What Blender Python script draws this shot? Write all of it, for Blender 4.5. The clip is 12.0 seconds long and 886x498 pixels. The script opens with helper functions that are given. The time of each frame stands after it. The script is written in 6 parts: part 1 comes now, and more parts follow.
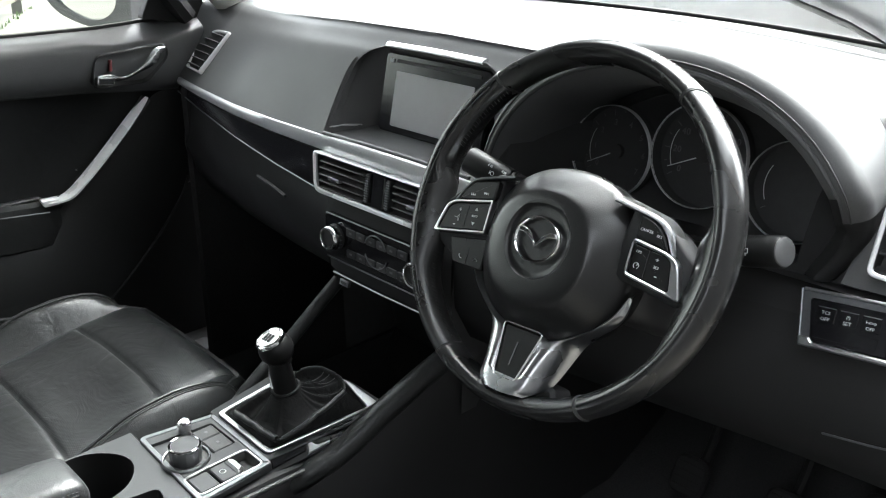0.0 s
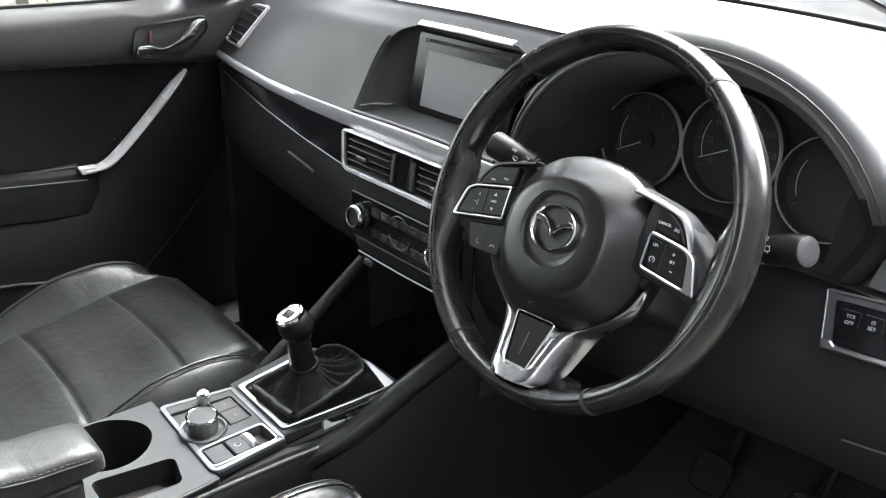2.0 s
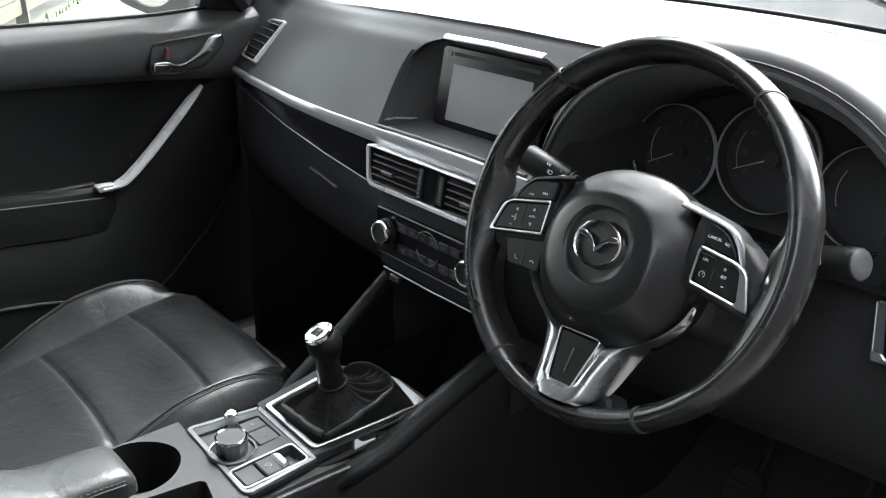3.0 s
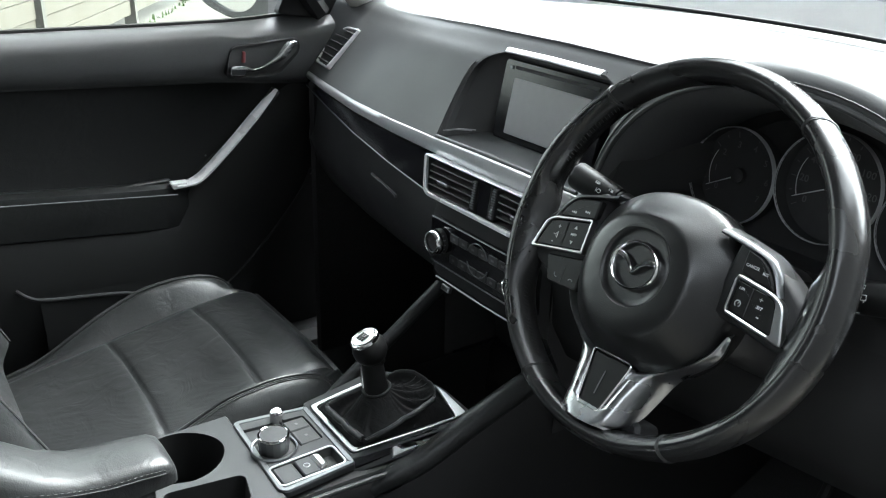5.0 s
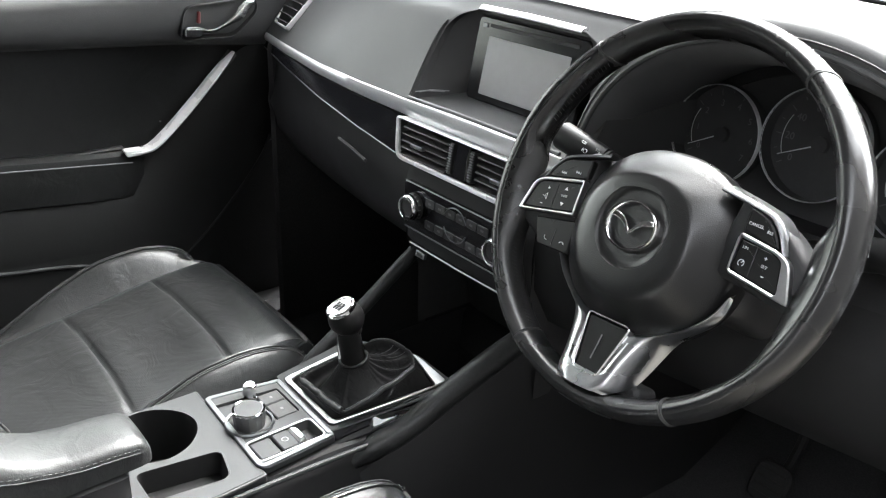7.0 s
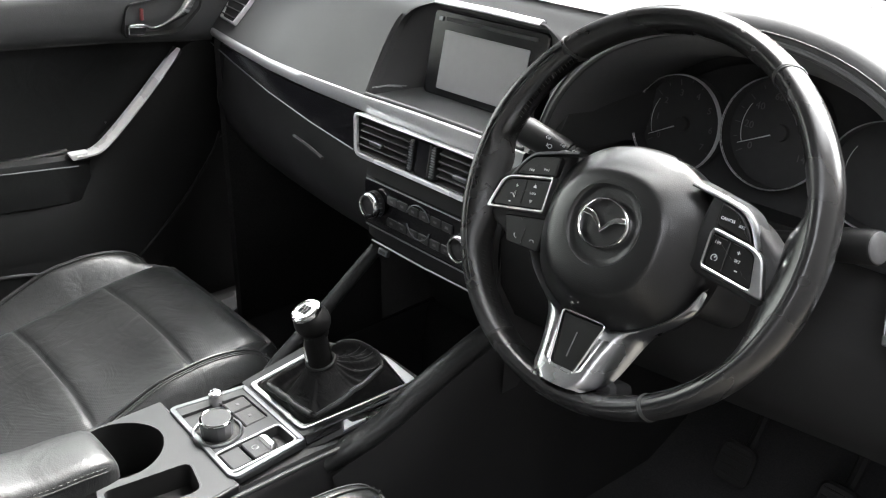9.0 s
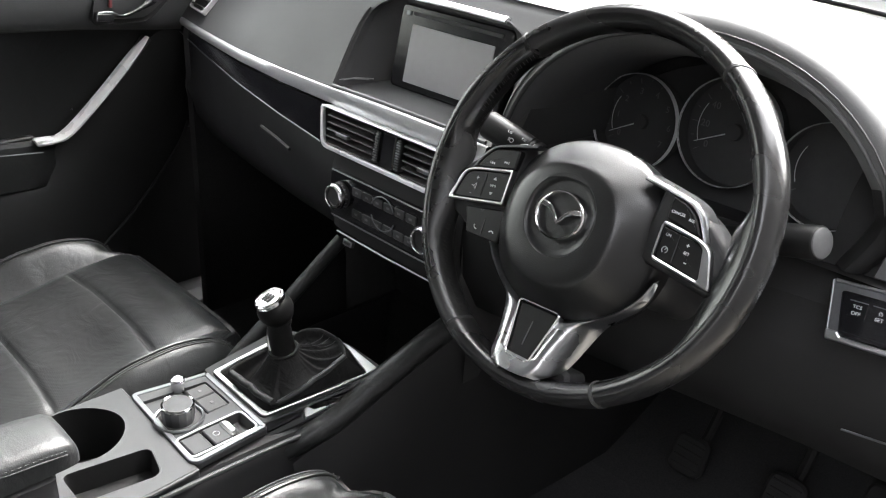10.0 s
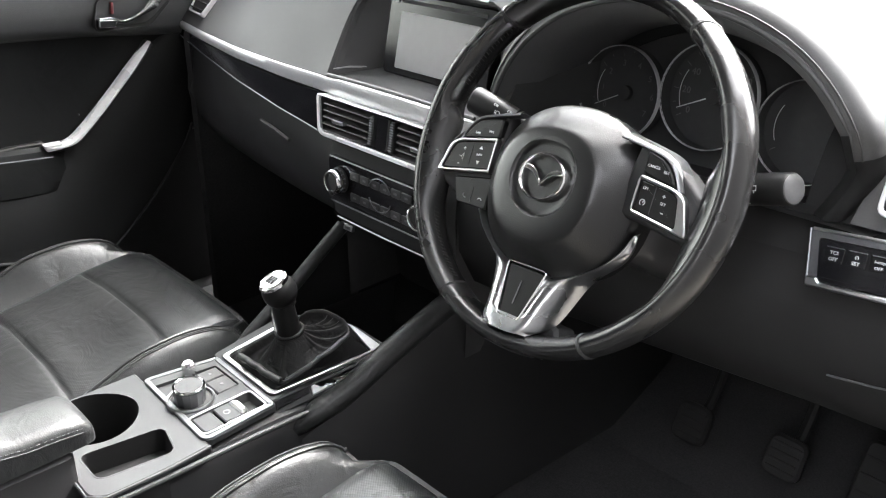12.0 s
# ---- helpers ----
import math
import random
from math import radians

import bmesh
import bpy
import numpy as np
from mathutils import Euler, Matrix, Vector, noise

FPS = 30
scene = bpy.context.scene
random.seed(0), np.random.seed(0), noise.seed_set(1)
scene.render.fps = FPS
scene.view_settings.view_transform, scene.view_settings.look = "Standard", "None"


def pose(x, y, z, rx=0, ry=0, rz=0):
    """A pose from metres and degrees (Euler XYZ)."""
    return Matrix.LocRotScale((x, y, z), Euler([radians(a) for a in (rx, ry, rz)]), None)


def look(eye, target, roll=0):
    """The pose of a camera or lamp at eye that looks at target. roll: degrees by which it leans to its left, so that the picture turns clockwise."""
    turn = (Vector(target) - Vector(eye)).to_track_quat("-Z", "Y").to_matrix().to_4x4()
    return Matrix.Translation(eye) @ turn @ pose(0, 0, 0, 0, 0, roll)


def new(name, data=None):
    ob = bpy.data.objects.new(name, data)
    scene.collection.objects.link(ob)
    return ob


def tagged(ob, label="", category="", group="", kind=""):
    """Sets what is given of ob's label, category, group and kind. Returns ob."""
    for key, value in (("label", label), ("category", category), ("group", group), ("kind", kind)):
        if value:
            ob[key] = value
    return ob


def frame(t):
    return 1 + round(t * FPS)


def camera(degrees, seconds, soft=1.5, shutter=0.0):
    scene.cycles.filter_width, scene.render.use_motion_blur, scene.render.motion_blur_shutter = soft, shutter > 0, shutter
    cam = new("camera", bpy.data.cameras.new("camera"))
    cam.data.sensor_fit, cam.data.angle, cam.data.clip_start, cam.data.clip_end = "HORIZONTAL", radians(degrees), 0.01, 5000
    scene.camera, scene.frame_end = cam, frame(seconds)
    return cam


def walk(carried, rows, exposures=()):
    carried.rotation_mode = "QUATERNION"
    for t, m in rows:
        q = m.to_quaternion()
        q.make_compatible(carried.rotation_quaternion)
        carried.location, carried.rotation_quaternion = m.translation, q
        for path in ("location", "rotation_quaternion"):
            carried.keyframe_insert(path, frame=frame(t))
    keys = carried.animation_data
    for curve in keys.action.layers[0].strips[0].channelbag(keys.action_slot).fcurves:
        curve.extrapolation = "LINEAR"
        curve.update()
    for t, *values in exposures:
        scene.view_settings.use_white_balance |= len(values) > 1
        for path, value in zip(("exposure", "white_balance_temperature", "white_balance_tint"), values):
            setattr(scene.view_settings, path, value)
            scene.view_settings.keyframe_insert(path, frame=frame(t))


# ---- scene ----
cam = camera(54.4, 12.0, 1.1)
METRES, EYE, TILT, LEAN, TURN = 0.4953, 1.38, -22.5, -0.42, 45.8
X0, Y0 = 0.85, -0.623
ROWS = [
    (0.0, 0.0, 0.0, 0.0, 0.0, 0.0, -0.0),
    (0.5, 0.0653, 0.0061, 0.0093, 0.26, -0.1, -0.43),
    (1.0, 0.1539, 0.0129, -0.0007, 1.04, -0.39, -1.25),
    (1.5, 0.1591, 0.0075, -0.011, 3.18, -1.13, -2.37),
    (2.0, 0.062, 0.024, 0.0091, 3.11, -1.37, -2.35),
    (2.5, -0.0238, 0.0436, 0.0169, 2.89, -0.95, -1.66),
    (4.5, 0.018, 0.068, 0.0335, 3.95, 0.05, -2.86),
    (5.0, 0.0695, 0.0509, 0.0293, 8.61, -0.34, -4.67),
    (5.5, 0.0881, 0.0319, 0.0172, 10.27, -0.82, -5.73),
    (6.0, 0.0435, 0.0373, 0.0135, 10.13, -1.35, -5.33),
    (6.5, -0.0052, 0.0644, 0.0101, 8.6, -1.64, -4.54),
    (7.0, -0.0188, 0.1049, 0.0153, 5.03, -2.22, -3.75),
    (9.0, -0.0663, 0.1222, 0.0487, 1.44, -3.15, -1.74),
    (9.5, -0.0779, 0.131, 0.0453, -0.39, -3.07, -3.0),
    (10.0, -0.0445, 0.0884, 0.0358, -0.42, -3.24, -2.81),
    (10.5, -0.0461, 0.0638, -0.0038, -0.22, -3.52, -3.12),
    (11.0, -0.053, 0.0222, -0.0011, 0.45, -3.26, -2.79),
    (11.5, -0.0172, 0.0231, -0.011, 0.36, -2.18, -0.98),
    (12.0, 0.0061, 0.0179, -0.0415, 0.45, -2.74, -0.34),
]
EXPOSURES = [(0.0, 4.19, 6260, 7), (1.0, 4.22, 6210, 7), (1.5, 4.5, 6260, 9), (2.0, 4.55, 6310, 10), (2.5, 4.31, 6260, 10), (4.5, 4.03, 6110, 6), (6.0, 4.36, 6010, 3), (7.0, 4.7, 6410, 10), (9.0, 4.52, 6510, 11), (10.0, 4.53, 6510, 12), (11.0, 4.93, 6510, 12), (11.5, 4.65, 6510, 12), (12.0, 4.95, 6510, 12)]
walk(cam, [(t, pose(X0, Y0, EYE, TILT, LEAN, TURN) @ pose(METRES * x, METRES * y, METRES * z, 90 + pitch, roll, yaw)) for t, x, y, z, yaw, pitch, roll in ROWS], EXPOSURES)

# ---- daylight: bright overcast ----
world = bpy.data.worlds.new("overcast_sky")
scene.world = world
world.use_nodes = True
wn, wl = world.node_tree.nodes, world.node_tree.links
sky = wn.new("ShaderNodeTexSky")
sky.sky_type, sky.sun_disc = "NISHITA", False
SUN_UP, SUN_ROUND = radians(48), radians(-8)
sky.sun_elevation, sky.sun_rotation = SUN_UP, SUN_ROUND
sky.air_density, sky.dust_density = 1.0, 4.0
grey = wn.new("ShaderNodeHueSaturation")
grey.inputs["Saturation"].default_value = 0.12
wl.new(sky.outputs[0], grey.inputs["Color"])
wl.new(grey.outputs[0], wn["Background"].inputs[0])
wn["Background"].inputs[1].default_value = 0.15
sun = new("sun", bpy.data.lights.new("sun", "SUN"))
sun.data.energy, sun.data.angle, sun.data.color = 0.5, radians(30), (1.0, 0.98, 0.95)
sun.matrix_world = look((math.sin(SUN_ROUND) * 30, math.cos(SUN_ROUND) * 30, math.tan(SUN_UP) * 30), (0, 0, 0))


# ---- materials ----
def material(name, base, rough, metal=0.0, grain=0.0, bump=0.0, spread=0.15, cells=False, coat=0.0, stain=6.0, spec=0.5, wear=0.18, folds=0):
    """A surface: colour varied at two scales, roughness smudges, fine relief. grain: relief features a metre; folds: soft creases a metre."""
    m = bpy.data.materials.new(name)
    m.use_nodes = True
    n, l = m.node_tree.nodes, m.node_tree.links
    p = n["Principled BSDF"]
    p.inputs["Metallic"].default_value = metal
    p.inputs["Coat Weight"].default_value = coat
    p.inputs["Specular IOR Level"].default_value = spec
    where = n.new("ShaderNodeTexCoord")
    big, fine = n.new("ShaderNodeTexNoise"), n.new("ShaderNodeTexNoise")
    big.inputs["Scale"].default_value, fine.inputs["Scale"].default_value = stain, max(grain * 0.7, 90)
    big.inputs["Detail"].default_value, fine.inputs["Detail"].default_value = 5, 3
    for t in (big, fine):
        l.new(where.outputs["Object"], t.inputs["Vector"])
    add = n.new("ShaderNodeMath")
    add.operation = "ADD"
    l.new(big.outputs["Fac"], add.inputs[0]), l.new(fine.outputs["Fac"], add.inputs[1])
    ramp = n.new("ShaderNodeMapRange")
    ramp.inputs["From Min"].default_value, ramp.inputs["From Max"].default_value = 0.6, 1.4
    ramp.inputs["To Min"].default_value, ramp.inputs["To Max"].default_value = 1 - spread, 1 + spread
    l.new(add.outputs[0], ramp.inputs["Value"])
    tint = n.new("ShaderNodeVectorMath")
    tint.operation = "SCALE"
    tint.inputs[0].default_value = base
    l.new(ramp.outputs[0], tint.inputs["Scale"])
    l.new(tint.outputs[0], p.inputs["Base Color"])
    smudge = n.new("ShaderNodeMapRange")
    smudge.inputs["From Min"].default_value, smudge.inputs["From Max"].default_value = 0.3, 0.7
    smudge.inputs["To Min"].default_value, smudge.inputs["To Max"].default_value = rough * (1 - wear), min(rough * (1 + wear), 1)
    l.new(big.outputs["Fac"], smudge.inputs["Value"])
    l.new(smudge.outputs[0], p.inputs["Roughness"])
    if bump:
        b = n.new("ShaderNodeBump")
        b.inputs["Strength"].default_value, b.inputs["Distance"].default_value = bump, 0.0006
        if cells == "dots":
            # punched holes in a regular grid
            xyz = n.new("ShaderNodeSeparateXYZ")
            l.new(where.outputs["Object"], xyz.inputs[0])
            waves = []
            for k in (0, 1):
                mul, s = n.new("ShaderNodeMath"), n.new("ShaderNodeMath")
                mul.operation, s.operation = "MULTIPLY", "SINE"
                mul.inputs[1].default_value = 2 * math.pi * grain
                l.new(xyz.outputs[k], mul.inputs[0]), l.new(mul.outputs[0], s.inputs[0])
                waves.append(s)
            dot = n.new("ShaderNodeMath")
            dot.operation = "MULTIPLY"
            l.new(waves[0].outputs[0], dot.inputs[0]), l.new(waves[1].outputs[0], dot.inputs[1])
            l.new(dot.outputs[0], b.inputs["Height"])
        elif cells:
            v = n.new("ShaderNodeTexVoronoi")
            v.feature = "DISTANCE_TO_EDGE"
            v.inputs["Scale"].default_value = grain
            l.new(where.outputs["Object"], v.inputs["Vector"])
            l.new(v.outputs["Distance"], b.inputs["Height"])
        else:
            r = n.new("ShaderNodeTexNoise")
            r.inputs["Scale"].default_value, r.inputs["Detail"].default_value = grain, 2
            l.new(where.outputs["Object"], r.inputs["Vector"])
            l.new(r.outputs["Fac"], b.inputs["Height"])
        if folds:
            crease_, wave_ = n.new("ShaderNodeBump"), n.new("ShaderNodeTexNoise")
            wave_.inputs["Scale"].default_value, wave_.inputs["Detail"].default_value, wave_.inputs["Distortion"].default_value = folds, 4, 1.2
            crease_.inputs["Strength"].default_value, crease_.inputs["Distance"].default_value = 0.5, 0.004
            l.new(where.outputs["Object"], wave_.inputs["Vector"])
            l.new(wave_.outputs["Fac"], crease_.inputs["Height"])
            l.new(crease_.outputs[0], b.inputs["Normal"])
        l.new(b.outputs[0], p.inputs["Normal"])
    return m


def pane_material(name, tint, gloss=0.05):
    """Thin clear glass: see-through with a mirror coat that grows at glancing angles."""
    m = bpy.data.materials.new(name)
    m.use_nodes = True
    n, l = m.node_tree.nodes, m.node_tree.links
    n.remove(n["Principled BSDF"])
    clear, shine, mix, fres = n.new("ShaderNodeBsdfTransparent"), n.new("ShaderNodeBsdfGlossy"), n.new("ShaderNodeMixShader"), n.new("ShaderNodeFresnel")
    clear.inputs[0].default_value = (*tint, 1)
    shine.inputs["Roughness"].default_value = gloss
    fres.inputs["IOR"].default_value = 1.45
    l.new(fres.outputs[0], mix.inputs[0]), l.new(clear.outputs[0], mix.inputs[1]), l.new(shine.outputs[0], mix.inputs[2])
    l.new(mix.outputs[0], n["Material Output"].inputs[0])
    return m


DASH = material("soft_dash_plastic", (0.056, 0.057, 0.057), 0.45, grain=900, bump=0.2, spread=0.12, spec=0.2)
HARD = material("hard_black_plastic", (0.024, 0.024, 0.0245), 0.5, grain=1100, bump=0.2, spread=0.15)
# dash trim on the driver's side with the shade there put into its colour
SHADETRIM = material("shaded_black_trim", (0.014, 0.014, 0.0142), 0.6, grain=900, bump=0.15, spread=0.12, spec=0.15)
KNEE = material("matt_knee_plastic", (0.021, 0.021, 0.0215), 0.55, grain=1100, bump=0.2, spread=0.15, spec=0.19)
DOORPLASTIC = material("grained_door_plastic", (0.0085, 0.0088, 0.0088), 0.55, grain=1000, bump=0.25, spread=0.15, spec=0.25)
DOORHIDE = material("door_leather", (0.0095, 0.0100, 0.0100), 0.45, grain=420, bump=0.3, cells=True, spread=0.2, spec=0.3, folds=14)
SWITCH = material("switch_black", (0.008, 0.008, 0.008), 0.4, spread=0.1, spec=0.2)
KNOBHIDE = material("gear_knob_leather", (0.007, 0.007, 0.007), 0.4, grain=500, bump=0.15, cells=True, spread=0.2, spec=0.18)
# end of the wiper stalk, paler than its barrel for the window light
LITCAP = material("lit_stalk_cap", (0.07, 0.071, 0.072), 0.5, spread=0.1, grain=700, bump=0.05)
SILVER = material("silver_paint", (0.80, 0.805, 0.81), 0.26, metal=0.3, spread=0.05, grain=600, bump=0.03)
SPOKE = material("spoke_silver", (0.38, 0.385, 0.39), 0.28, metal=1.0, spread=0.08, grain=500, bump=0.03)
DECK = material("dark_console_paint", (0.030, 0.031, 0.032), 0.45, metal=0.1, spread=0.1, grain=700, bump=0.05, spec=0.2)
LEATHER = material("black_leather", (0.022, 0.023, 0.023), 0.42, grain=420, bump=0.35, cells=True, spread=0.3, spec=0.3, wear=0.35, folds=26)
SEATHIDE = material("seat_leather", (0.019, 0.020, 0.020), 0.35, grain=420, bump=0.45, cells=True, spread=0.25, folds=22, spec=0.4)
COVERHIDE = material("airbag_cover_skin", (0.0065, 0.0065, 0.0065), 0.28, grain=600, bump=0.25, cells=True, spread=0.2, spec=0.5)
PERFORATED = material("perforated_black_leather", (0.017, 0.018, 0.018), 0.35, grain=260, bump=0.12, cells="dots", spread=0.3, stain=9, folds=20, spec=0.42)
RIMHIDE = material("worn_wheel_leather", (0.012, 0.012, 0.012), 0.26, grain=700, bump=0.15, cells=True, spread=0.3, stain=16, spec=0.5, wear=0.5)
THREAD = material("grey_thread", (0.17, 0.17, 0.17), 0.7, spread=0.2)
RIMTHREAD = material("dark_thread", (0.035, 0.035, 0.035), 0.7, spread=0.2)
BAND = material("satin_band_paint", (0.42, 0.425, 0.43), 0.36, metal=0.6, spread=0.06, grain=500, bump=0.03)
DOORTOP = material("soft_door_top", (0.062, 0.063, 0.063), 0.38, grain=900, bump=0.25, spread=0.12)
GLOSS = material("piano_black", (0.006, 0.006, 0.007), 0.14, spread=0.1)
DEEP = material("matt_black_plastic", (0.030, 0.030, 0.030), 0.7, spread=0.2)
DIALHOOD = material("hood_lining_plastic", (0.085, 0.086, 0.087), 0.6, grain=1000, bump=0.25, spread=0.15)
STRIP = material("bright_strip", (0.85, 0.85, 0.85), 0.3, metal=0.15, spread=0.04)
DIALBLACK = material("dial_black", (0.050, 0.0505, 0.051), 0.8, spread=0.1, spec=0.25)
SATIN = material("satin_silver", (0.52, 0.53, 0.53), 0.3, metal=1.0, spread=0.06, grain=500, bump=0.03)
PLATE = material("console_plate_metal", (0.17, 0.174, 0.178), 0.34, metal=0.9, spread=0.08, grain=500, bump=0.04)
TRAYPLATE = material("grey_tray_paint", (0.030, 0.031, 0.032), 0.46, metal=0.25, spread=0.1, grain=700, bump=0.06)
BRUSHED = material("brushed_pull_metal", (0.62, 0.63, 0.63), 0.24, metal=1.0, spread=0.06, grain=500, bump=0.03)
DARKSATIN = material("dark_satin_metal", (0.16, 0.165, 0.17), 0.34, metal=0.85, spread=0.1, grain=500, bump=0.04)
CHROME = material("chrome", (0.82, 0.82, 0.82), 0.09, metal=1.0, spread=0.04)
PRINT = material("white_print", (0.62, 0.63, 0.63), 0.6, spread=0.05)
DIMPRINT = material("grey_dial_print", (0.11, 0.11, 0.11), 0.6, spread=0.05)
DISPLAY = material("grey_screen_glass", (0.24, 0.235, 0.24), 0.34, spread=0.05, spec=0.7)
CARPET = material("black_carpet", (0.034, 0.034, 0.035), 0.95, grain=500, bump=0.9, spread=0.4, spec=0.1)
RED = material("red_lock_plastic", (0.24, 0.06, 0.06), 0.5)
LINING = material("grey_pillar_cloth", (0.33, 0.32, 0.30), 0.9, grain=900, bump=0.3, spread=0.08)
# darker than the pillar cloth, to dim the roof's reflection in the wheel hub
ROOFCLOTH = material("dimmed_roof_cloth", (0.10, 0.10, 0.098), 0.9, grain=900, bump=0.3, spread=0.08)
PEDALRUBBER = material("worn_pedal_rubber", (0.015, 0.015, 0.015), 0.7, grain=600, bump=0.3, spread=0.3, spec=0.2)
RUBBER = material("black_rubber", (0.01, 0.01, 0.01), 0.65, grain=600, bump=0.2, spec=0.2)
PAINT = material("white_car_paint", (0.78, 0.78, 0.77), 0.25, coat=0.6, spread=0.03)
CONCRETE = material("pale_concrete", (0.064, 0.060, 0.050), 0.9, grain=60, bump=0.4, spread=0.14, stain=1.5)
BOARD = material("cream_fence_panel", (0.082, 0.076, 0.060), 0.85, grain=40, bump=0.4, spread=0.14, stain=2)
POST = material("grey_fence_post", (0.075, 0.073, 0.066), 0.9, grain=40, bump=0.4, spread=0.2, stain=3)
# for the added wall out of view, dark so it reflects little light
WALL = material("dark_light_block", (0.055, 0.054, 0.053), 0.9, grain=60, bump=0.5, spread=0.2, stain=2)
GAITER = material("gaiter_leather", (0.0085, 0.0085, 0.0085), 0.5, grain=500, bump=0.25, cells=True, spread=0.25, spec=0.14, folds=45)
LEAF = material("green_leaf", (0.07, 0.12, 0.035), 0.6, spread=0.35)
SCREENGLASS = pane_material("tinted_windscreen_glass", (0.90, 0.92, 0.90))
SIDEGLASS = pane_material("tinted_side_glass", (0.64, 0.67, 0.62))
MIRROR = material("mirror_silver", (0.85, 0.86, 0.86), 0.02, metal=1.0, spread=0.01)


# ---- mesh helpers ----
def finish(name, bm, mat, angle=38):
    bmesh.ops.recalc_face_normals(bm, faces=bm.faces)
    me = bpy.data.meshes.new(name)
    bm.to_mesh(me)
    bm.free()
    me.materials.append(mat)
    for f in me.polygons:
        f.use_smooth = True
    me.set_sharp_from_angle(angle=radians(angle))
    return me


def thing(name, at, label, category, group="", kind=""):
    ob = new(name)
    ob.location, ob.empty_display_size = at, 0.05
    return tagged(ob, label, category, group, kind)


def part(name, bm, mat, parent, label="", angle=38):
    """One mesh, given in world coordinates, as a part of a thing or of a part."""
    ob = new(name, finish(name, bm, mat, angle))
    hang(ob, parent)
    return tagged(ob, label)


def hang(ob, parent):
    top = parent
    while top.parent:
        top = top.parent
    ob.parent = parent
    if parent == top:
        ob.matrix_parent_inverse = Matrix.Translation(-parent.location)


def single(name, bm, mat, label, category, kind="", group=""):
    return tagged(new(name, finish(name, bm, mat)), label, category, group, kind)


def plane(o, x, y):
    """Local axes: x, y in the plane, z out of it."""
    x, y = Vector(x).normalized(), Vector(y)
    z = x.cross(y).normalized()
    y = z.cross(x)
    return Matrix.Translation(o) @ Matrix((x, y, z)).transposed().to_4x4()


def loft(rows, ring=False, caps=False, bm=None):
    bm = bm or bmesh.new()
    vs = [[bm.verts.new(p) for p in r] for r in rows]
    for a, b in zip(vs, vs[1:]):
        k = len(a)
        for i in range(k if ring else k - 1):
            j = (i + 1) % k
            try:
                bm.faces.new((a[i], a[j], b[j], b[i]))
            except ValueError:
                pass
    if caps:
        bm.faces.new(vs[0]), bm.faces.new(vs[-1])
    return bm


def curve(points, n=8):
    """A smooth line through points."""
    P = [Vector(p) for p in points]
    P = [P[0] * 2 - P[1], *P, P[-1] * 2 - P[-2]]
    out = []
    for i in range(1, len(P) - 2):
        for k in range(n):
            t = k / n
            a, b, c, d = P[i - 1:i + 3]
            out.append(0.5 * (2 * b + (c - a) * t + (2 * a - 5 * b + 4 * c - d) * t * t + (3 * b - 3 * c + d - a) * t ** 3))
    return out + [P[-2]]


def tube(path, r, sides=8, closed=False, flat=1.0, up=None, bm=None):
    """A tube along a path; r a number or one for each point; flat squeezes it along up."""
    path = [Vector(p) for p in path]
    k = len(path)
    rows = []
    side = None
    for i, p in enumerate(path):
        if closed:
            d = path[(i + 1) % k] - path[i - 1]
        else:
            d = path[min(i + 1, k - 1)] - path[max(i - 1, 0)]
        d.normalize()
        if up is not None:
            s = d.cross(Vector(up)).normalized()
        elif side is None:
            s = d.orthogonal().normalized()
        else:
            s = (side - d * side.dot(d)).normalized()
        side = s
        q = s.cross(d)
        rr = r[i] if isinstance(r, (list, tuple)) else r
        rows.append([p + s * (rr * math.cos(a)) + q * (rr * flat * math.sin(a)) for a in [2 * math.pi * j / sides for j in range(sides)]])
    if closed:
        rows.append(rows[0])
        bm = loft(rows, ring=True, bm=bm)
        bmesh.ops.remove_doubles(bm, verts=bm.verts, dist=1e-6)
        return bm
    return loft(rows, ring=True, caps=True, bm=bm)


def rounded(points, r, n=4):
    """A polygon with rounded corners; r a number or one for each corner."""
    out = []
    k = len(points)
    for i, p in enumerate(points):
        p, a, b = Vector(p), Vector(points[i - 1]), Vector(points[(i + 1) % k])
        rr = r[i] if isinstance(r, (list, tuple)) else r
        u, v = (a - p), (b - p)
        s = min(rr, u.length * 0.49, v.length * 0.49)
        u, v = p + u.normalized() * s, p + v.normalized() * s
        for j in range(n + 1):
            t = j / n
            out.append(u * (1 - t) ** 2 + p * 2 * t * (1 - t) + v * t * t)
    return out


def rrect(w, h, r, at=(0, 0), n=4):
    x, y = at
    return rounded([(x - w / 2, y - h / 2), (x + w / 2, y - h / 2), (x + w / 2, y + h / 2), (x - w / 2, y + h / 2)], r, n)


def inset(loop, d):
    out = []
    k = len(loop)
    for i, p in enumerate(loop):
        a, b = loop[i - 1], loop[(i + 1) % k]
        t = Vector(b) - Vector(a)
        t = t.normalized() if t.length > 1e-9 else Vector((1, 0))
        out.append(Vector(p) + Vector((-t.y, t.x)) * d)
    return out


def put(loop, m, z=0.0):
    return [m @ Vector((p[0], p[1], z)) for p in loop]


def slab(loop, m, depth, top=0.0, bevel=0.0015, bm=None):
    """A plate with softened edges: its face at z = top, going back by depth."""
    rows = [put(loop, m, top - depth), put(loop, m, top - bevel), put(inset(loop, bevel), m, top)]
    return loft(rows, ring=True, caps=True, bm=bm)


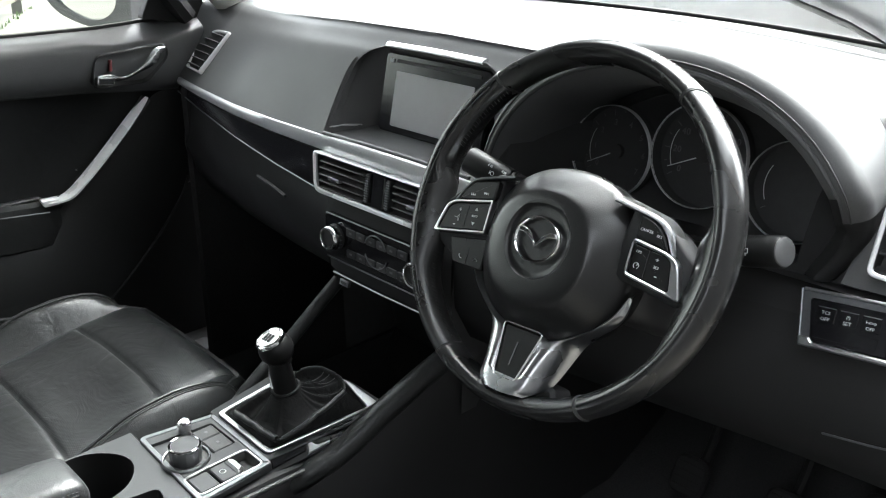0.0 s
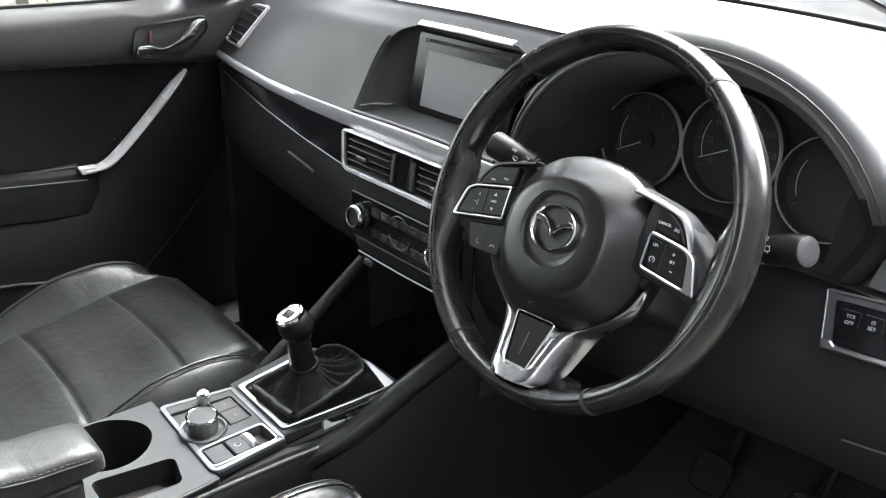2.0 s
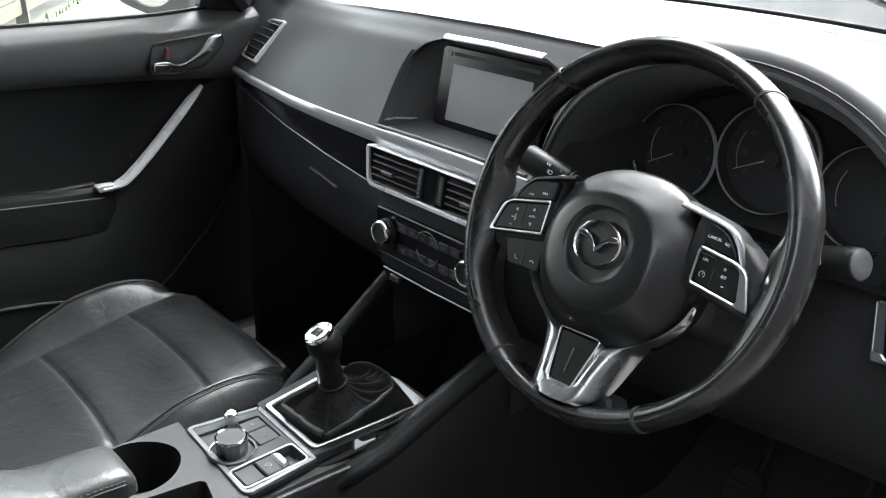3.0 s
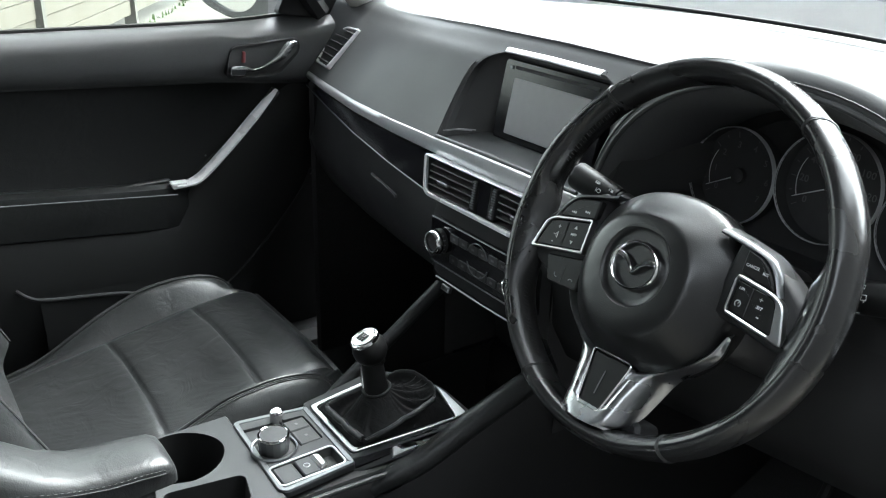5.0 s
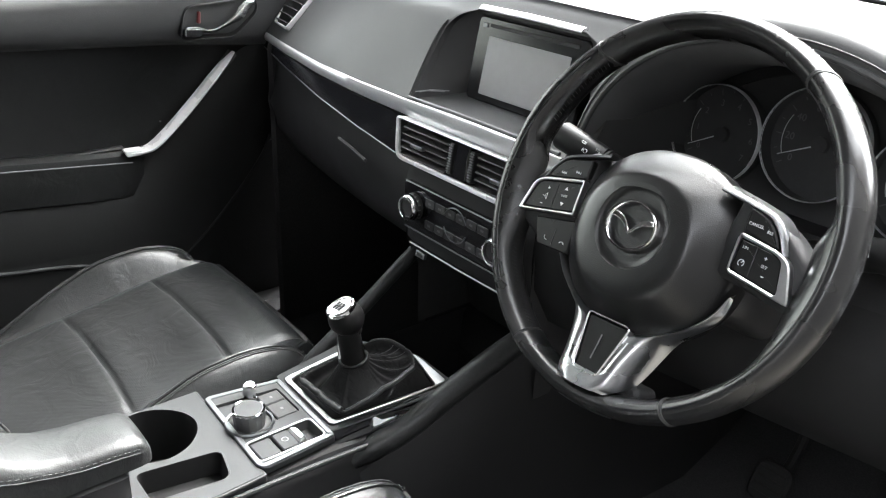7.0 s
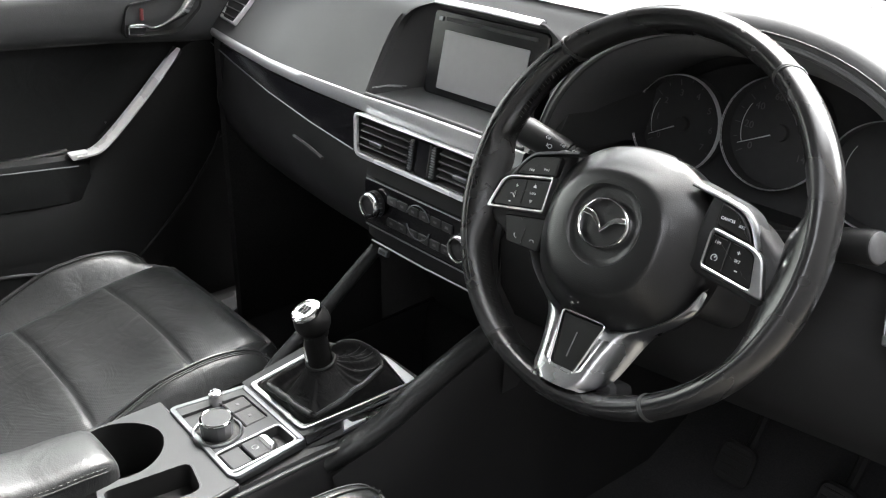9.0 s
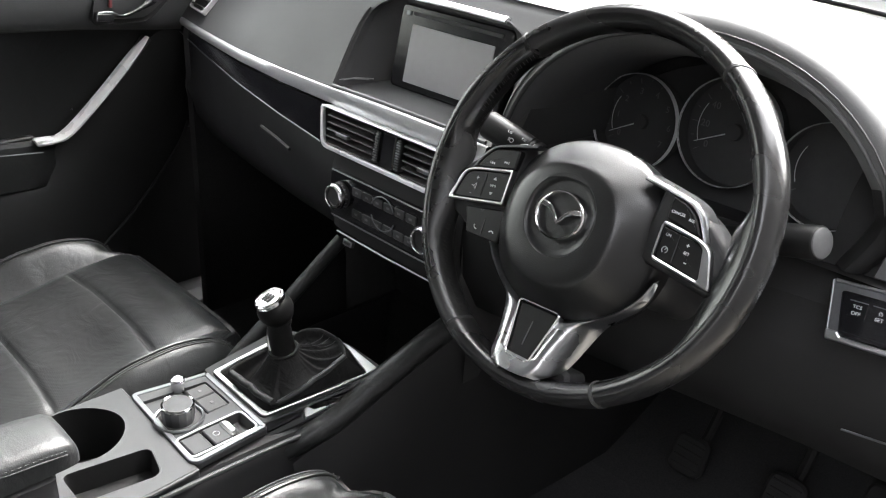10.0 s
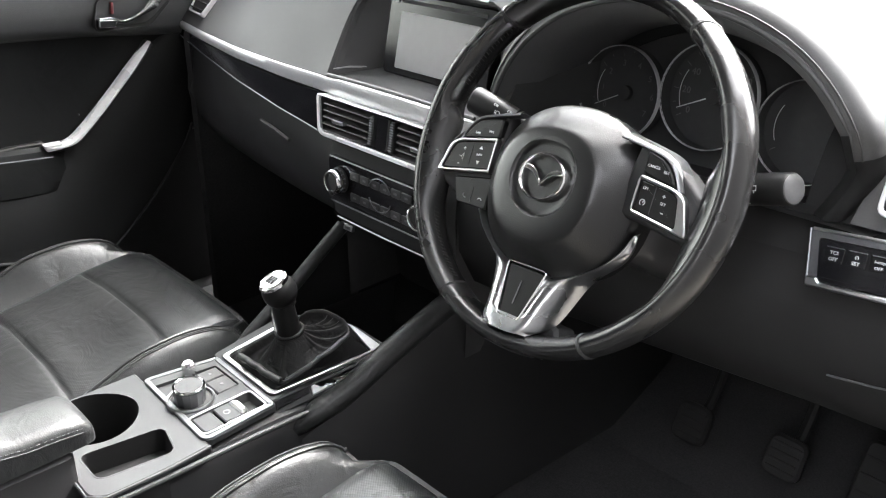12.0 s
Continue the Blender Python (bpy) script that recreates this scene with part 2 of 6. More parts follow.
def collar(outer, inner, m, depth, top=0.0, bevel=0.0012, bm=None):
    """A frame between two outlines of as many points."""
    bm = bm or bmesh.new()
    rows = [put(outer, m, top - depth), put(outer, m, top - bevel), put(inset(outer, bevel), m, top),
            put(inset(inner, -bevel), m, top), put(inner, m, top - bevel), put(inner, m, top - depth)]
    return loft(rows + [rows[0]], ring=True, bm=bm)


def well(loop, m, depth, shrink=0.003, top=0.0):
    """A hollow: walls and floor under an outline."""
    bm = loft([put(loop, m, top), put(inset(loop, shrink), m, top - depth)], ring=True)
    bm.verts.ensure_lookup_table()
    k = len(loop)
    bm.faces.new([bm.verts[k + i] for i in range(k)])
    return bm


def lathe(profile, m, seg=32, bm=None, caps=True):
    rows = [[m @ Vector((r * math.cos(2 * math.pi * j / seg), r * math.sin(2 * math.pi * j / seg), z)) for j in range(seg)] for r, z in profile]
    return loft(rows, ring=True, caps=caps, bm=bm)


def box(m, x, y, z, bevel=0.002):
    """A bevelled block x by y, its face at local z = 0, z deep."""
    return slab(rrect(x, y, bevel, n=2), m, z, bevel=bevel)


def words(body, size, m, mat, parent, name="marking"):
    c = bpy.data.curves.new(name, "FONT")
    c.body, c.size, c.align_x, c.align_y, c.extrude, c.resolution_u = body, size, "CENTER", "CENTER", 0.0002, 2
    ob = bpy.data.objects.new(name, c)
    me = bpy.data.meshes.new_from_object(ob)
    me.name = name
    bpy.data.objects.remove(ob)
    me.materials.clear()
    me.materials.append(mat)
    me.transform(m)
    out = new(name, me)
    hang(out, parent)
    return out


def stroke(points, width, m, mat, parent, name="marking", z=0.0005):
    """A printed line on a surface."""
    bm = tube(put(points, m, z), width / 2, 4)
    return part(name, bm, mat, parent)


def arc(cx, cy, r, a0, a1, n=16):
    return [(cx + r * math.cos(radians(a0 + (a1 - a0) * i / n)), cy + r * math.sin(radians(a0 + (a1 - a0) * i / n))) for i in range(n + 1)]


def mix(table, x):
    """Straight-line reading of a table of (x, values...)."""
    if x <= table[0][0]:
        return table[0][1:]
    for a, b in zip(table, table[1:]):
        if x <= b[0]:
            t = (x - a[0]) / (b[0] - a[0])
            t = t * t * (3 - 2 * t) if len(a) > 9 else t
            return tuple(p + (q - p) * t for p, q in zip(a[1:], b[1:]))
    return table[-1][1:]


# ---- outside: forecourt, fence, bonnet ----
bm = bmesh.new()
bmesh.ops.create_grid(bm, x_segments=1, y_segments=1, size=600)
single("ground", bm, CONCRETE, "pale dry concrete forecourt around the parked car", "ground", "structure")


def fence(at, direction, bays):
    """Concrete posts with three stacked panels between."""
    d = Vector(direction).normalized()
    out = d.cross(Vector((0, 0, 1)))
    f = thing("panel_fence", at, "cream concrete panel fence with grey posts beside the forecourt", "fence")
    for i in range(bays + 1):
        p = Vector(at) + d * (2.39 * i)
        part("post", box(plane(p + out * 0.06, d, (0, 0, 1)) @ Matrix.Translation((0, 0.6, 0)), 0.07, 1.25, 0.12, 0.01), POST, f)
        if i < bays:
            for k in range(5):
                c = p + d * 1.195 + Vector((0, 0, 0.08 + 0.14 * k + 0.14)) + out * 0.02
                part("panel", box(plane(c, d, (0, 0, 1)) @ Matrix.Translation((0, 0, 0.01 * (k % 2))), 2.27, 0.134, 0.04, 0.006), BOARD, f)
    return f


fence((-10.3, 3.14, 0), (5.1, -3.09, 0), 4)

# low weeds along the fence foot
random.seed(4)
bm = bmesh.new()
for i in range(70):
    t = random.uniform(-0.6, 4.0)
    p = Vector((-10.3, 3.14, 0)) + Vector((0.855, -0.518, 0)) * t + Vector((0.5, 0.85, 0)) * random.uniform(0.02, 0.11)
    a, h = random.uniform(0, 6.28), random.uniform(0.02, 0.07)
    u = Vector((math.cos(a), math.sin(a), 0)) * 0.012
    v = [bm.verts.new(q) for q in (p - u, p + u, p + Vector((u.y, -u.x, h / 0.9)) * 0.9)]
    bm.faces.new(v)
single("weeds", bm, LEAF, "green weeds growing along the fence foot", "weeds", "stuff")

# unseen wall behind the camera, added to cut light from the driver's side
single("unseen_light_block", box(plane((1.95, -2.5, 1.4), (0, 1, 0), (0, 0, 1)) @ pose(0, 0, 0, 0, 180, 0), 9.0, 2.8, 0.2, 0.01), WALL, "unseen dark wall added to cut light from the driver's side", "wall", "structure")

bonnet = thing("bonnet", (0, 1.3, 1.0), "white painted car bonnet beyond the windscreen", "bonnet")
rows = []
for i in range(17):
    x = -0.8 + 0.1 * i
    e = 1 - (abs(x) / 0.8) ** 4 * 0.10
    rows.append([(x, y, z * e) for y, z in ((0.86 - 0.45 * (abs(x) / 0.8) ** 2.4, 1.12), (1.1, 1.11), (1.4, 1.08), (1.65, 1.02), (1.78, 0.9))])
part("skin", loft(rows), PAINT, bonnet)

# ---- car shell ----
shell = thing("car_shell", (0, -0.4, 0.2), "black-trimmed cabin shell of a parked car with white paint", "car body")


def base_y(x):
    """How far ahead the foot of the windscreen lies."""
    return 0.735 - 0.75 * x * x


part("floor_carpet", box(plane((0, -0.35, 0.43), (1, 0, 0), (0, 1, 0)), 1.46, 2.3, 0.05, 0.01), CARPET, shell, "black carpet on the cabin floor")
part("firewall", loft([[(x, 0.42, 0.43), (x, 0.62, 0.50), (x, 0.72, 0.65), (x, 0.72, 1.0), (x, base_y(x) - 0.02, 1.17)] for x in (-0.73, -0.4, 0, 0.4, 0.73)]), CARPET, shell)
part("rear_bulkhead", box(plane((0, -1.5, 1.02), (1, 0, 0), (0, 0, 1)) @ pose(0, 0, 0, 0, 180, 0), 1.5, 1.2, 0.05, 0.02), DOORHIDE, shell, "dark rear of the cabin")
rows = []
for i in range(13):
    x = -0.62 + 1.24 * i / 12
    c = 1 - (abs(x) / 0.62) ** 2
    rows.append([(x, y, z + 0.04 * c) for y, z in ((-1.5, 1.58), (-1.0, 1.62), (-0.5, 1.635), (0.0, 1.60), (0.12, 1.575))])
bm = loft(rows)
bmesh.ops.solidify(bm, geom=bm.faces[:], thickness=0.03)
# roof out of view, coloured dark so the hub mirrors less light
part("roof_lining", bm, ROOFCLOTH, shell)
for s in (-1, 1):
    # the foot of the pillar trim stands on the dash top
    if s > 0:
        path = curve([(0.715, 0.27, 1.15), (0.705, 0.19, 1.215), (0.69, 0.09, 1.295), (0.665, 0.0, 1.365), (0.635, -0.09, 1.46), (0.60, -0.2, 1.60)], 5)
    else:
        path = curve([(-0.715, 0.37, 1.13), (-0.70, 0.30, 1.20), (-0.67, 0.18, 1.32), (-0.635, 0.04, 1.46), (-0.60, -0.2, 1.60)], 5)
    part("pillar_trim", tube(path, 0.045, 12, flat=0.75, up=(1, 0, 0)), LINING, shell, "grey cloth pillar trim")
    part("rear_pillar", tube([(s * 0.74, -0.98, 0.45), (s * 0.73, -0.98, 1.1), (s * 0.62, -0.98, 1.6)], 0.06, 8), LINING, shell)
    part("roof_rail", tube([(s * 0.60, -0.15, 1.6), (s * 0.62, -0.5, 1.62), (s * 0.62, -1.0, 1.615), (s * 0.62, -1.5, 1.58)], 0.035, 8), LINING, shell)
    part("sill", box(plane((s * 0.765, -0.2, 0.52 if s > 0 else 0.465), (1, 0, 0), (0, 1, 0)), 0.12, 1.9, 0.19 if s > 0 else 0.08, 0.02), KNEE, shell)
    # unseen rear sides, closed off to keep side light from the cabin
    part("rear_light_block", loft([[(s * 0.76, y, 0.45), (s * 0.75, y, 1.1), (s * 0.66, y, 1.6), (s * 0.70, y, 1.6), (s * 0.79, y, 1.1), (s * 0.80, y, 0.45)] for y in (-1.52, -0.98)], ring=True, caps=True), DOORHIDE, shell, "unseen dark rear side, closed to keep light out")
part("kick_panel", box(plane((-0.70, 0.45, 0.72), (0, -1, 0), (0, 0, 1)), 0.56, 0.62, 0.03, 0.01), CARPET, shell)
part("kick_panel", box(plane((0.70, 0.45, 0.72), (0, 1, 0), (0, 0, 1)), 0.50, 0.62, 0.03, 0.01), HARD, shell)

screen_rows = []
for i in range(15):
    x = -0.70 + 0.1 * i
    top = 0.10 - 0.22 * (abs(x) / 0.7) ** 2.2
    b = base_y(x)
    screen_rows.append([(x * (1 - 0.13 * t), b + (top - b) * t, 1.178 + 0.41 * t + 0.03 * math.sin(math.pi * t)) for t in (0, 0.25, 0.5, 0.75, 1)])
windscreen = thing("windscreen", (0, 0.8, 1.18), "clear laminated windscreen with a black edge", "windscreen")
pane = part("pane", loft(screen_rows), SCREENGLASS, windscreen)
pane.visible_shadow = False
edge = [(x, base_y(x), 1.2005) for x in [-0.70 + 0.05 * i for i in range(29)]]
part("black_edge", tube(edge, 0.0026, 8), RUBBER, windscreen)
part("glass_seal", tube([(x, 0.645 - 0.46 * x * x, 1.2035) for x in [-0.55 + 0.05 * i for i in range(23)]], 0.0046, 8, flat=0.8, up=(0, 0, 1)), RUBBER, windscreen)
wiper = thing("wiper", (0.2, 0.86, 1.19), "black wiper blade lying at the foot of the windscreen", "wiper")
part("blade", tube([(x, base_y(x) + 0.055, 1.205) for x in [-0.35 + 0.05 * i for i in range(20)]], 0.006, 6), RUBBER, wiper)
part("arm", tube([(0.1, 0.86, 1.205), (0.35, 0.78, 1.21), (0.62, 0.57, 1.19)], 0.007, 6), DARKSATIN, wiper)

# ---- dashboard ----
dash = thing("dashboard", (0, 0.3, 0.75), "black soft-touch dashboard with a satin silver band", "dashboard")

# front foot of the pad: x, y, z, then offsets of the face
FOOT = [(-0.72, 0.185, 1.043), (-0.6, 0.165, 1.041), (-0.45, 0.142, 1.041), (-0.3, 0.124, 1.045), (-0.15, 0.112, 1.05),
        (0.0, 0.108, 1.053), (0.15, 0.112, 1.05), (0.3, 0.135, 1.045), (0.55, 0.175, 1.035), (0.72, 0.19, 1.035)]


def pad_profile(x):
    y, z = mix(FOOT, x)
    b = min(1, max(0, (0.72 - abs(x)) / 0.55))
    b = b * b * (3 - 2 * b)
    end = [(0, 0), (0.030, 0.033), (0.062, 0.069), (0.088, 0.098), (0.106, 0.116), (0.121, 0.1300), (0.141, 0.1375)]
    mid = [(0, 0), (0.022, 0.036), (0.048, 0.082), (0.066, 0.112), (0.082, 0.128), (0.101, 0.1455), (0.121, 0.1510)]
    far = base_y(x)
    f = min(1, (far - y - 0.01) / 0.22)
    pts = [(y + (p[0] + (q[0] - p[0]) * b) * f, z + p[1] + (q[1] - p[1]) * b) for p, q in zip(end, mid)]
    y1, z1 = pts[-1]
    return pts + [(y1 + (far - y1) * t, z1 + (1.190 - z1) * t) for t in (0.35, 0.7, 1.0)]


PAD_N = 4


def pad_line(x):
    """The pad's section at x as a smooth line."""
    return [(p.x, p.y) for p in curve([(y, z, 0) for y, z in pad_profile(x)], PAD_N)]


OPENING = [(0.0, 0.1535), (0.5, 0.1560), (1.0, 0.1575), (1.5, 0.1575), (2.0, 0.1555), (2.5, 0.1505), (2.8, 0.1445), (3.1, 0.1365), (3.35, 0.1280), (3.6, 0.1180), (3.8, 0.1080), (4.0, 0.0955), (4.25, 0.0942), (9.0, 0.0940)]
for s in (-1, 1):
    rows = []
    n = 26
    for i in range(n + 1):
        row = []
        for j in range(9 * PAD_N + 1):
            k = j / PAD_N
            x = s * (0.735 + (mix(OPENING, k)[0] - 0.735) * i / n)
            y, z = pad_line(x)[j]
            # hollow for the instruments
            if 0.19 < x < (0.57 if k < 2.6 else 0.535) and k < 4.6:
                y = max(y, 0.31 + 0.006 * k)
            row.append((x, y, z))
        rows.append(row)
    part("upper_pad", loft(rows), DASH, dash, angle=60)
rows = [[(x, *pad_line(x)[j]) for j in range(4 * PAD_N, 9 * PAD_N + 1)] for x in [-0.0945 + 0.189 * i / 8 for i in range(9)]]
part("centre_pad", loft(rows), DASH, dash, angle=60)

# screen opening: bevelled arch, sloped side cheeks, ledge
mouth = []
for j in range(4 * PAD_N + 1):
    x = -mix(OPENING, j / PAD_N)[0]
    mouth.append(Vector((x, *pad_line(x)[j])))
inner = curve([(-0.112, 0.188, 1.060), (-0.110, 0.192, 1.088), (-0.107, 0.196, 1.122), (-0.104, 0.198, 1.15), (-0.098, 0.20, 1.166)], PAD_N)
bevel_ = [p.lerp(q, 0.10) + Vector((0, -0.0025, 0.0)) for p, q in zip(mouth, inner)]
step_ = [p.lerp(q, 0.16) + Vector((0, 0.004, 0.0)) for p, q in zip(mouth, inner)]
cheek = [p.lerp(q, 0.60) for p, q in zip(mouth, inner)]
cowl_rows = [[*r, *[Vector((-p.x, p.y, p.z)) for p in reversed(r)]] for r in (mouth, bevel_, step_, cheek, inner)]
part("screen_cowl", loft(cowl_rows, ring=True), HARD, dash, angle=25)
for s in (1, -1):
    part("cowl_edge", tube([(s * (p.x - 0.0010), p.y - 0.0012, p.z + 0.0008) for p in mouth[:-5]], 0.0013, 6), DEEP, dash)
part("ledge_lip", tube([(-0.148, 0.108, 1.055), (-0.05, 0.105, 1.058), (0.05, 0.105, 1.058), (0.148, 0.108, 1.055)], 0.0028, 8), DASH, dash)
for d in (0.0, 0.004):
    part("stitching", tube([(-0.146 + d, 0.118 + d, 1.062), (-0.138, 0.132 + d * 2, 1.0635), (-0.12, 0.150 + d * 2, 1.0635)], 0.0009, 5), THREAD, dash)
top = [(x, pad_profile(x)[4][0] - 0.003, pad_profile(x)[4][1] + 0.0022) for x in [-0.094 + 0.188 * i / 10 for i in range(11)]]
# side demister let into the end of the dash top
def demister(o, x, y, n):
    v = thing("demister_vent", o, "small side demister grille at the dash end", "air vent")
    m = plane(o, x, y)
    part("surround", collar(rrect(0.075, 0.030, 0.008), rrect(0.066, 0.021, 0.006), m, 0.012, 0.004), DASH, v)
    part("duct", slab(rrect(0.066, 0.021, 0.006), m, 0.010, 0.001), DEEP, v)
    for k in range(n):
        part("slat", box(m @ Matrix.Translation((-0.028 + 0.056 * k / (n - 1), 0, 0.006)) @ pose(0, 0, 0, 0, 30, 0), 0.0018, 0.021, 0.008, 0.0005), HARD, v)


part("chrome_strip", loft([[(x, y + a, z + b) for a, b in ((0.0030, 0.0005), (0.0020, 0.0022), (-0.0010, 0.0022), (-0.0052, -0.0008), (-0.0062, -0.0024), (-0.0055, -0.0040), (-0.001, -0.0050))] for x, y, z in top]), STRIP, dash, "bright chrome strip over the screen")

demister((0.650, 0.268, 1.160), (0.9, 0.25, 0.1), (0.0, 0.62, 0.78), 6)

part("dash_end", box(plane((-0.722, 0.37, 0.90), (0, 1, 0), (0, 0, 1)), 0.34, 0.34, 0.02, 0.01), HARD, dash)
# satin band and gloss panel below the pad
for s in (-1, 1):
    rows, gloss, line = [], [], []
    for i in range(25):
        x = s * (0.715 - (0.715 - 0.0) * i / 24)
        y, z = mix(FOOT, x)
        if x > 0.17:
            continue
        h = 0.014 + 0.010 * i / 24
        rows.append([(x, y + 0.006, z + 0.0005), (x, y - 0.003, z - 0.001), (x, y - 0.0065, z - h * 0.55), (x, y - 0.004, z - h), (x, y + 0.006, z - h)])
        g = 0.026 + 0.076 * i / 24
        if abs(x) < 0.15:
            continue
        gloss.append([(x, y + 0.004, z - h), (x, y - 0.003, z - h - 0.004), (x, y - 0.006, z - g), (x, y + 0.004, z - g - 0.002)])
        line.append((x, y - 0.0065, z - g - 0.001))
    part("satin_band", loft(rows), BAND, dash, "satin silver band along the dashboard", 60)
    if s < 0:
        part("gloss_panel", loft(gloss), GLOSS, dash)
    if s < 0:
        part("bright_line", tube(line, 0.0012, 6), DARKSATIN, dash)

# lower dash on both sides
rows = []
for i in range(20):
    x = -0.70 + (0.57) * i / 19
    y, z = mix(FOOT, x)
    g = 0.028 + 0.060 * i / 19
    rows.append([(x, y + 0.004, z - g), (x, y - 0.006, 0.945), (x, y - 0.010, 0.915), (x, y - 0.002, 0.87), (x, y + 0.03, 0.82), (x, y + 0.08, 0.785), (x, y + 0.2, 0.77)])
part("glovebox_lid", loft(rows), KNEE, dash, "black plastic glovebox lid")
part("glovebox_latch", tube([(-0.335, 0.108, 0.945), (-0.29, 0.103, 0.942), (-0.245, 0.099, 0.935)], 0.003, 6), DEEP, dash)
rows = []
for i in range(20):
    x = 0.13 + 0.58 * i / 19
    y, z = mix(FOOT, x)
    rows.append([(x, y + 0.026, z - 0.002), (x, y + 0.004, 0.99), (x, y - 0.010, 0.945), (x, y - 0.014, 0.935), (x, y - 0.01, 0.875), (x, y + 0.02, 0.82), (x, y + 0.09, 0.775), (x, y + 0.2, 0.765)])
# trim and knee panel coloured darker than the dash, for the shade under it
part("upper_knee_trim", loft([r[:2] for r in rows]), SHADETRIM, dash, "black trim round the driver's vent, darkened for shade")
part("knee_panel", loft([r[1:] for r in rows]), SHADETRIM, dash, "black plastic knee panel under the column, darkened for shade")
rows = []
for i in range(9):
    x = 0.525 + 0.20 * i / 8
    y, z = mix(FOOT, x)
    rows.append([(x, y + 0.070, 1.118), (x, y + 0.052, 1.095), (x, y + 0.038, 1.065), (x, y + 0.028, z), (x, y + 0.020, 1.005), (x, y + 0.006, 0.985)])
part("vent_surround_panel", loft(rows), SHADETRIM, dash, "dark dash panel round the driver's vent", 60)
FLAP = [(0.594, 0.164, 0.8785), (0.636, 0.167, 0.8840), (0.680, 0.170, 0.8915)]
part("knee_flap", tube(FLAP, 0.0012, 6), DARKSATIN, dash)

# centre stack behind vents and controls
stack = [(0.096, 0.972), (0.093, 0.962), (0.088, 0.948), (0.086, 0.915), (0.088, 0.884), (0.091, 0.852), (0.10, 0.846), (0.19, 0.835), (0.22, 0.70)]
rows = [[(x, y + 0.25 * max(0, abs(x) - 0.1), z) for y, z in stack] for x in (-0.132, -0.125, -0.11, 0, 0.11, 0.125, 0.132)]
part("control_tower", loft(rows), KNEE, dash)
for s in (-1, 1):
    part("tower_side", loft([[(s * 0.132, 0.10, 0.972), (s * 0.132, 0.096, 0.85), (s * 0.132, 0.12, 0.80), (s * 0.13, 0.12, 0.70)], [(s * 0.135, 0.3, 0.972), (s * 0.135, 0.3, 0.85), (s * 0.135, 0.3, 0.80), (s * 0.135, 0.3, 0.70)]]), DEEP, dash)
part("bin_edge", tube([(-0.112, 0.089, 0.851), (0.0, 0.087, 0.851), (0.112, 0.089, 0.851)], 0.0016, 6), DARKSATIN, dash)


def louvres(vent, m, x0, x1, z0, z1, n, mat, depth=0.014, tilt=25):
    for i in range(n):
        z = z0 + (z1 - z0) * (i + 0.5) / n
        k = m @ Matrix.Translation(((x0 + x1) / 2, z, -0.004)) @ pose(0, 0, 0, tilt, 0, 0)
        part("slat", box(k @ pose(0, 0, 0, -90, 0, 0), x1 - x0, depth, 0.0022, 0.0008), mat, vent)


def centre_vent():
    m = plane((-0.002, 0.092, 1.0), (1, 0, 0), (0, 0.16, 1))
    v = thing("centre_air_vent", (0, 0.1, 1.0), "twin centre air vent with a bright metal surround", "air vent")
    outer = rounded([(-0.143, -0.029), (0.143, -0.029), (0.154, 0.030), (-0.154, 0.030)], [0.014, 0.014, 0.008, 0.008])
    inner_loop = rounded([(-0.137, -0.0225), (0.137, -0.0225), (0.1475, 0.027), (-0.1475, 0.027)], [0.010, 0.010, 0.006, 0.006])
    part("surround", collar(outer, inner_loop, m, 0.02, 0.005), SILVER, v, "satin silver vent surround")
    part("duct", well(inner_loop, m, 0.03, 0.002, 0.0), DEEP, v)
    part("centre_block", slab(rrect(0.026, 0.048, 0.003, (-0.006, 0.002)), m, 0.02, 0.002), GLOSS, v)
    for x0, x1 in ((-0.137, -0.036), (0.024, 0.137)):
        louvres(v, m, x0, x1, -0.022, 0.026, 5, HARD)
        xm = (x0 + x1) / 2
        part("grip", slab(rrect(0.026, 0.006, 0.002, (xm - 0.01, -0.002)), m, 0.008, 0.008), DARKSATIN, v)
    for x in (-0.0275, 0.0155):
        wheel = part("thumbwheel", slab(rrect(0.0085, 0.042, 0.002, (x, 0.002)), m, 0.010, 0.0035), HARD, v)
        for k in range(11):
            part("rib", slab(rrect(0.0072, 0.0014, 0.0003, (x, -0.0155 + 0.0035 * k)), m, 0.002, 0.0047, 0.0003), DARKSATIN, wheel)
    return v


centre_vent()


def end_vent(name, m, outer, inner_loop, n, label, lift=None, trim=SILVER):
    v = thing(name, m.translation, label, "air vent")
    part("surround", collar(outer, inner_loop, m, 0.016, 0.005), trim, v, "chrome vent surround")
    part("duct", well(inner_loop, m, 0.02, 0.002, 0.001) if lift is None else slab(inner_loop, m, 0.02, lift - 0.002), DEEP, v)
    xs, ys = [p[0] for p in inner_loop], [p[1] for p in inner_loop]
    for i in range(n):
        z = min(ys) + (max(ys) - min(ys)) * (i + 0.5) / n
        # edges of the opening at this height
        lo = min(xs) + (max(xs) - min(xs)) * 0.04
        cut = []
        for a, b in zip(inner_loop, inner_loop[1:] + inner_loop[:1]):
            if (a[1] - z) * (b[1] - z) < 0:
                cut.append(a[0] + (b[0] - a[0]) * (z - a[1]) / (b[1] - a[1]))
        x0, x1 = min(cut), max(cut)
        k = m @ Matrix.Translation(((x0 + x1) / 2, z, -0.003 if lift is None else lift)) @ pose(0, 0, 0, -65, 0, 0)
        part("slat", box(k, x1 - x0 - 0.002, 0.012, 0.002, 0.0007), KNEE, v)
    return v


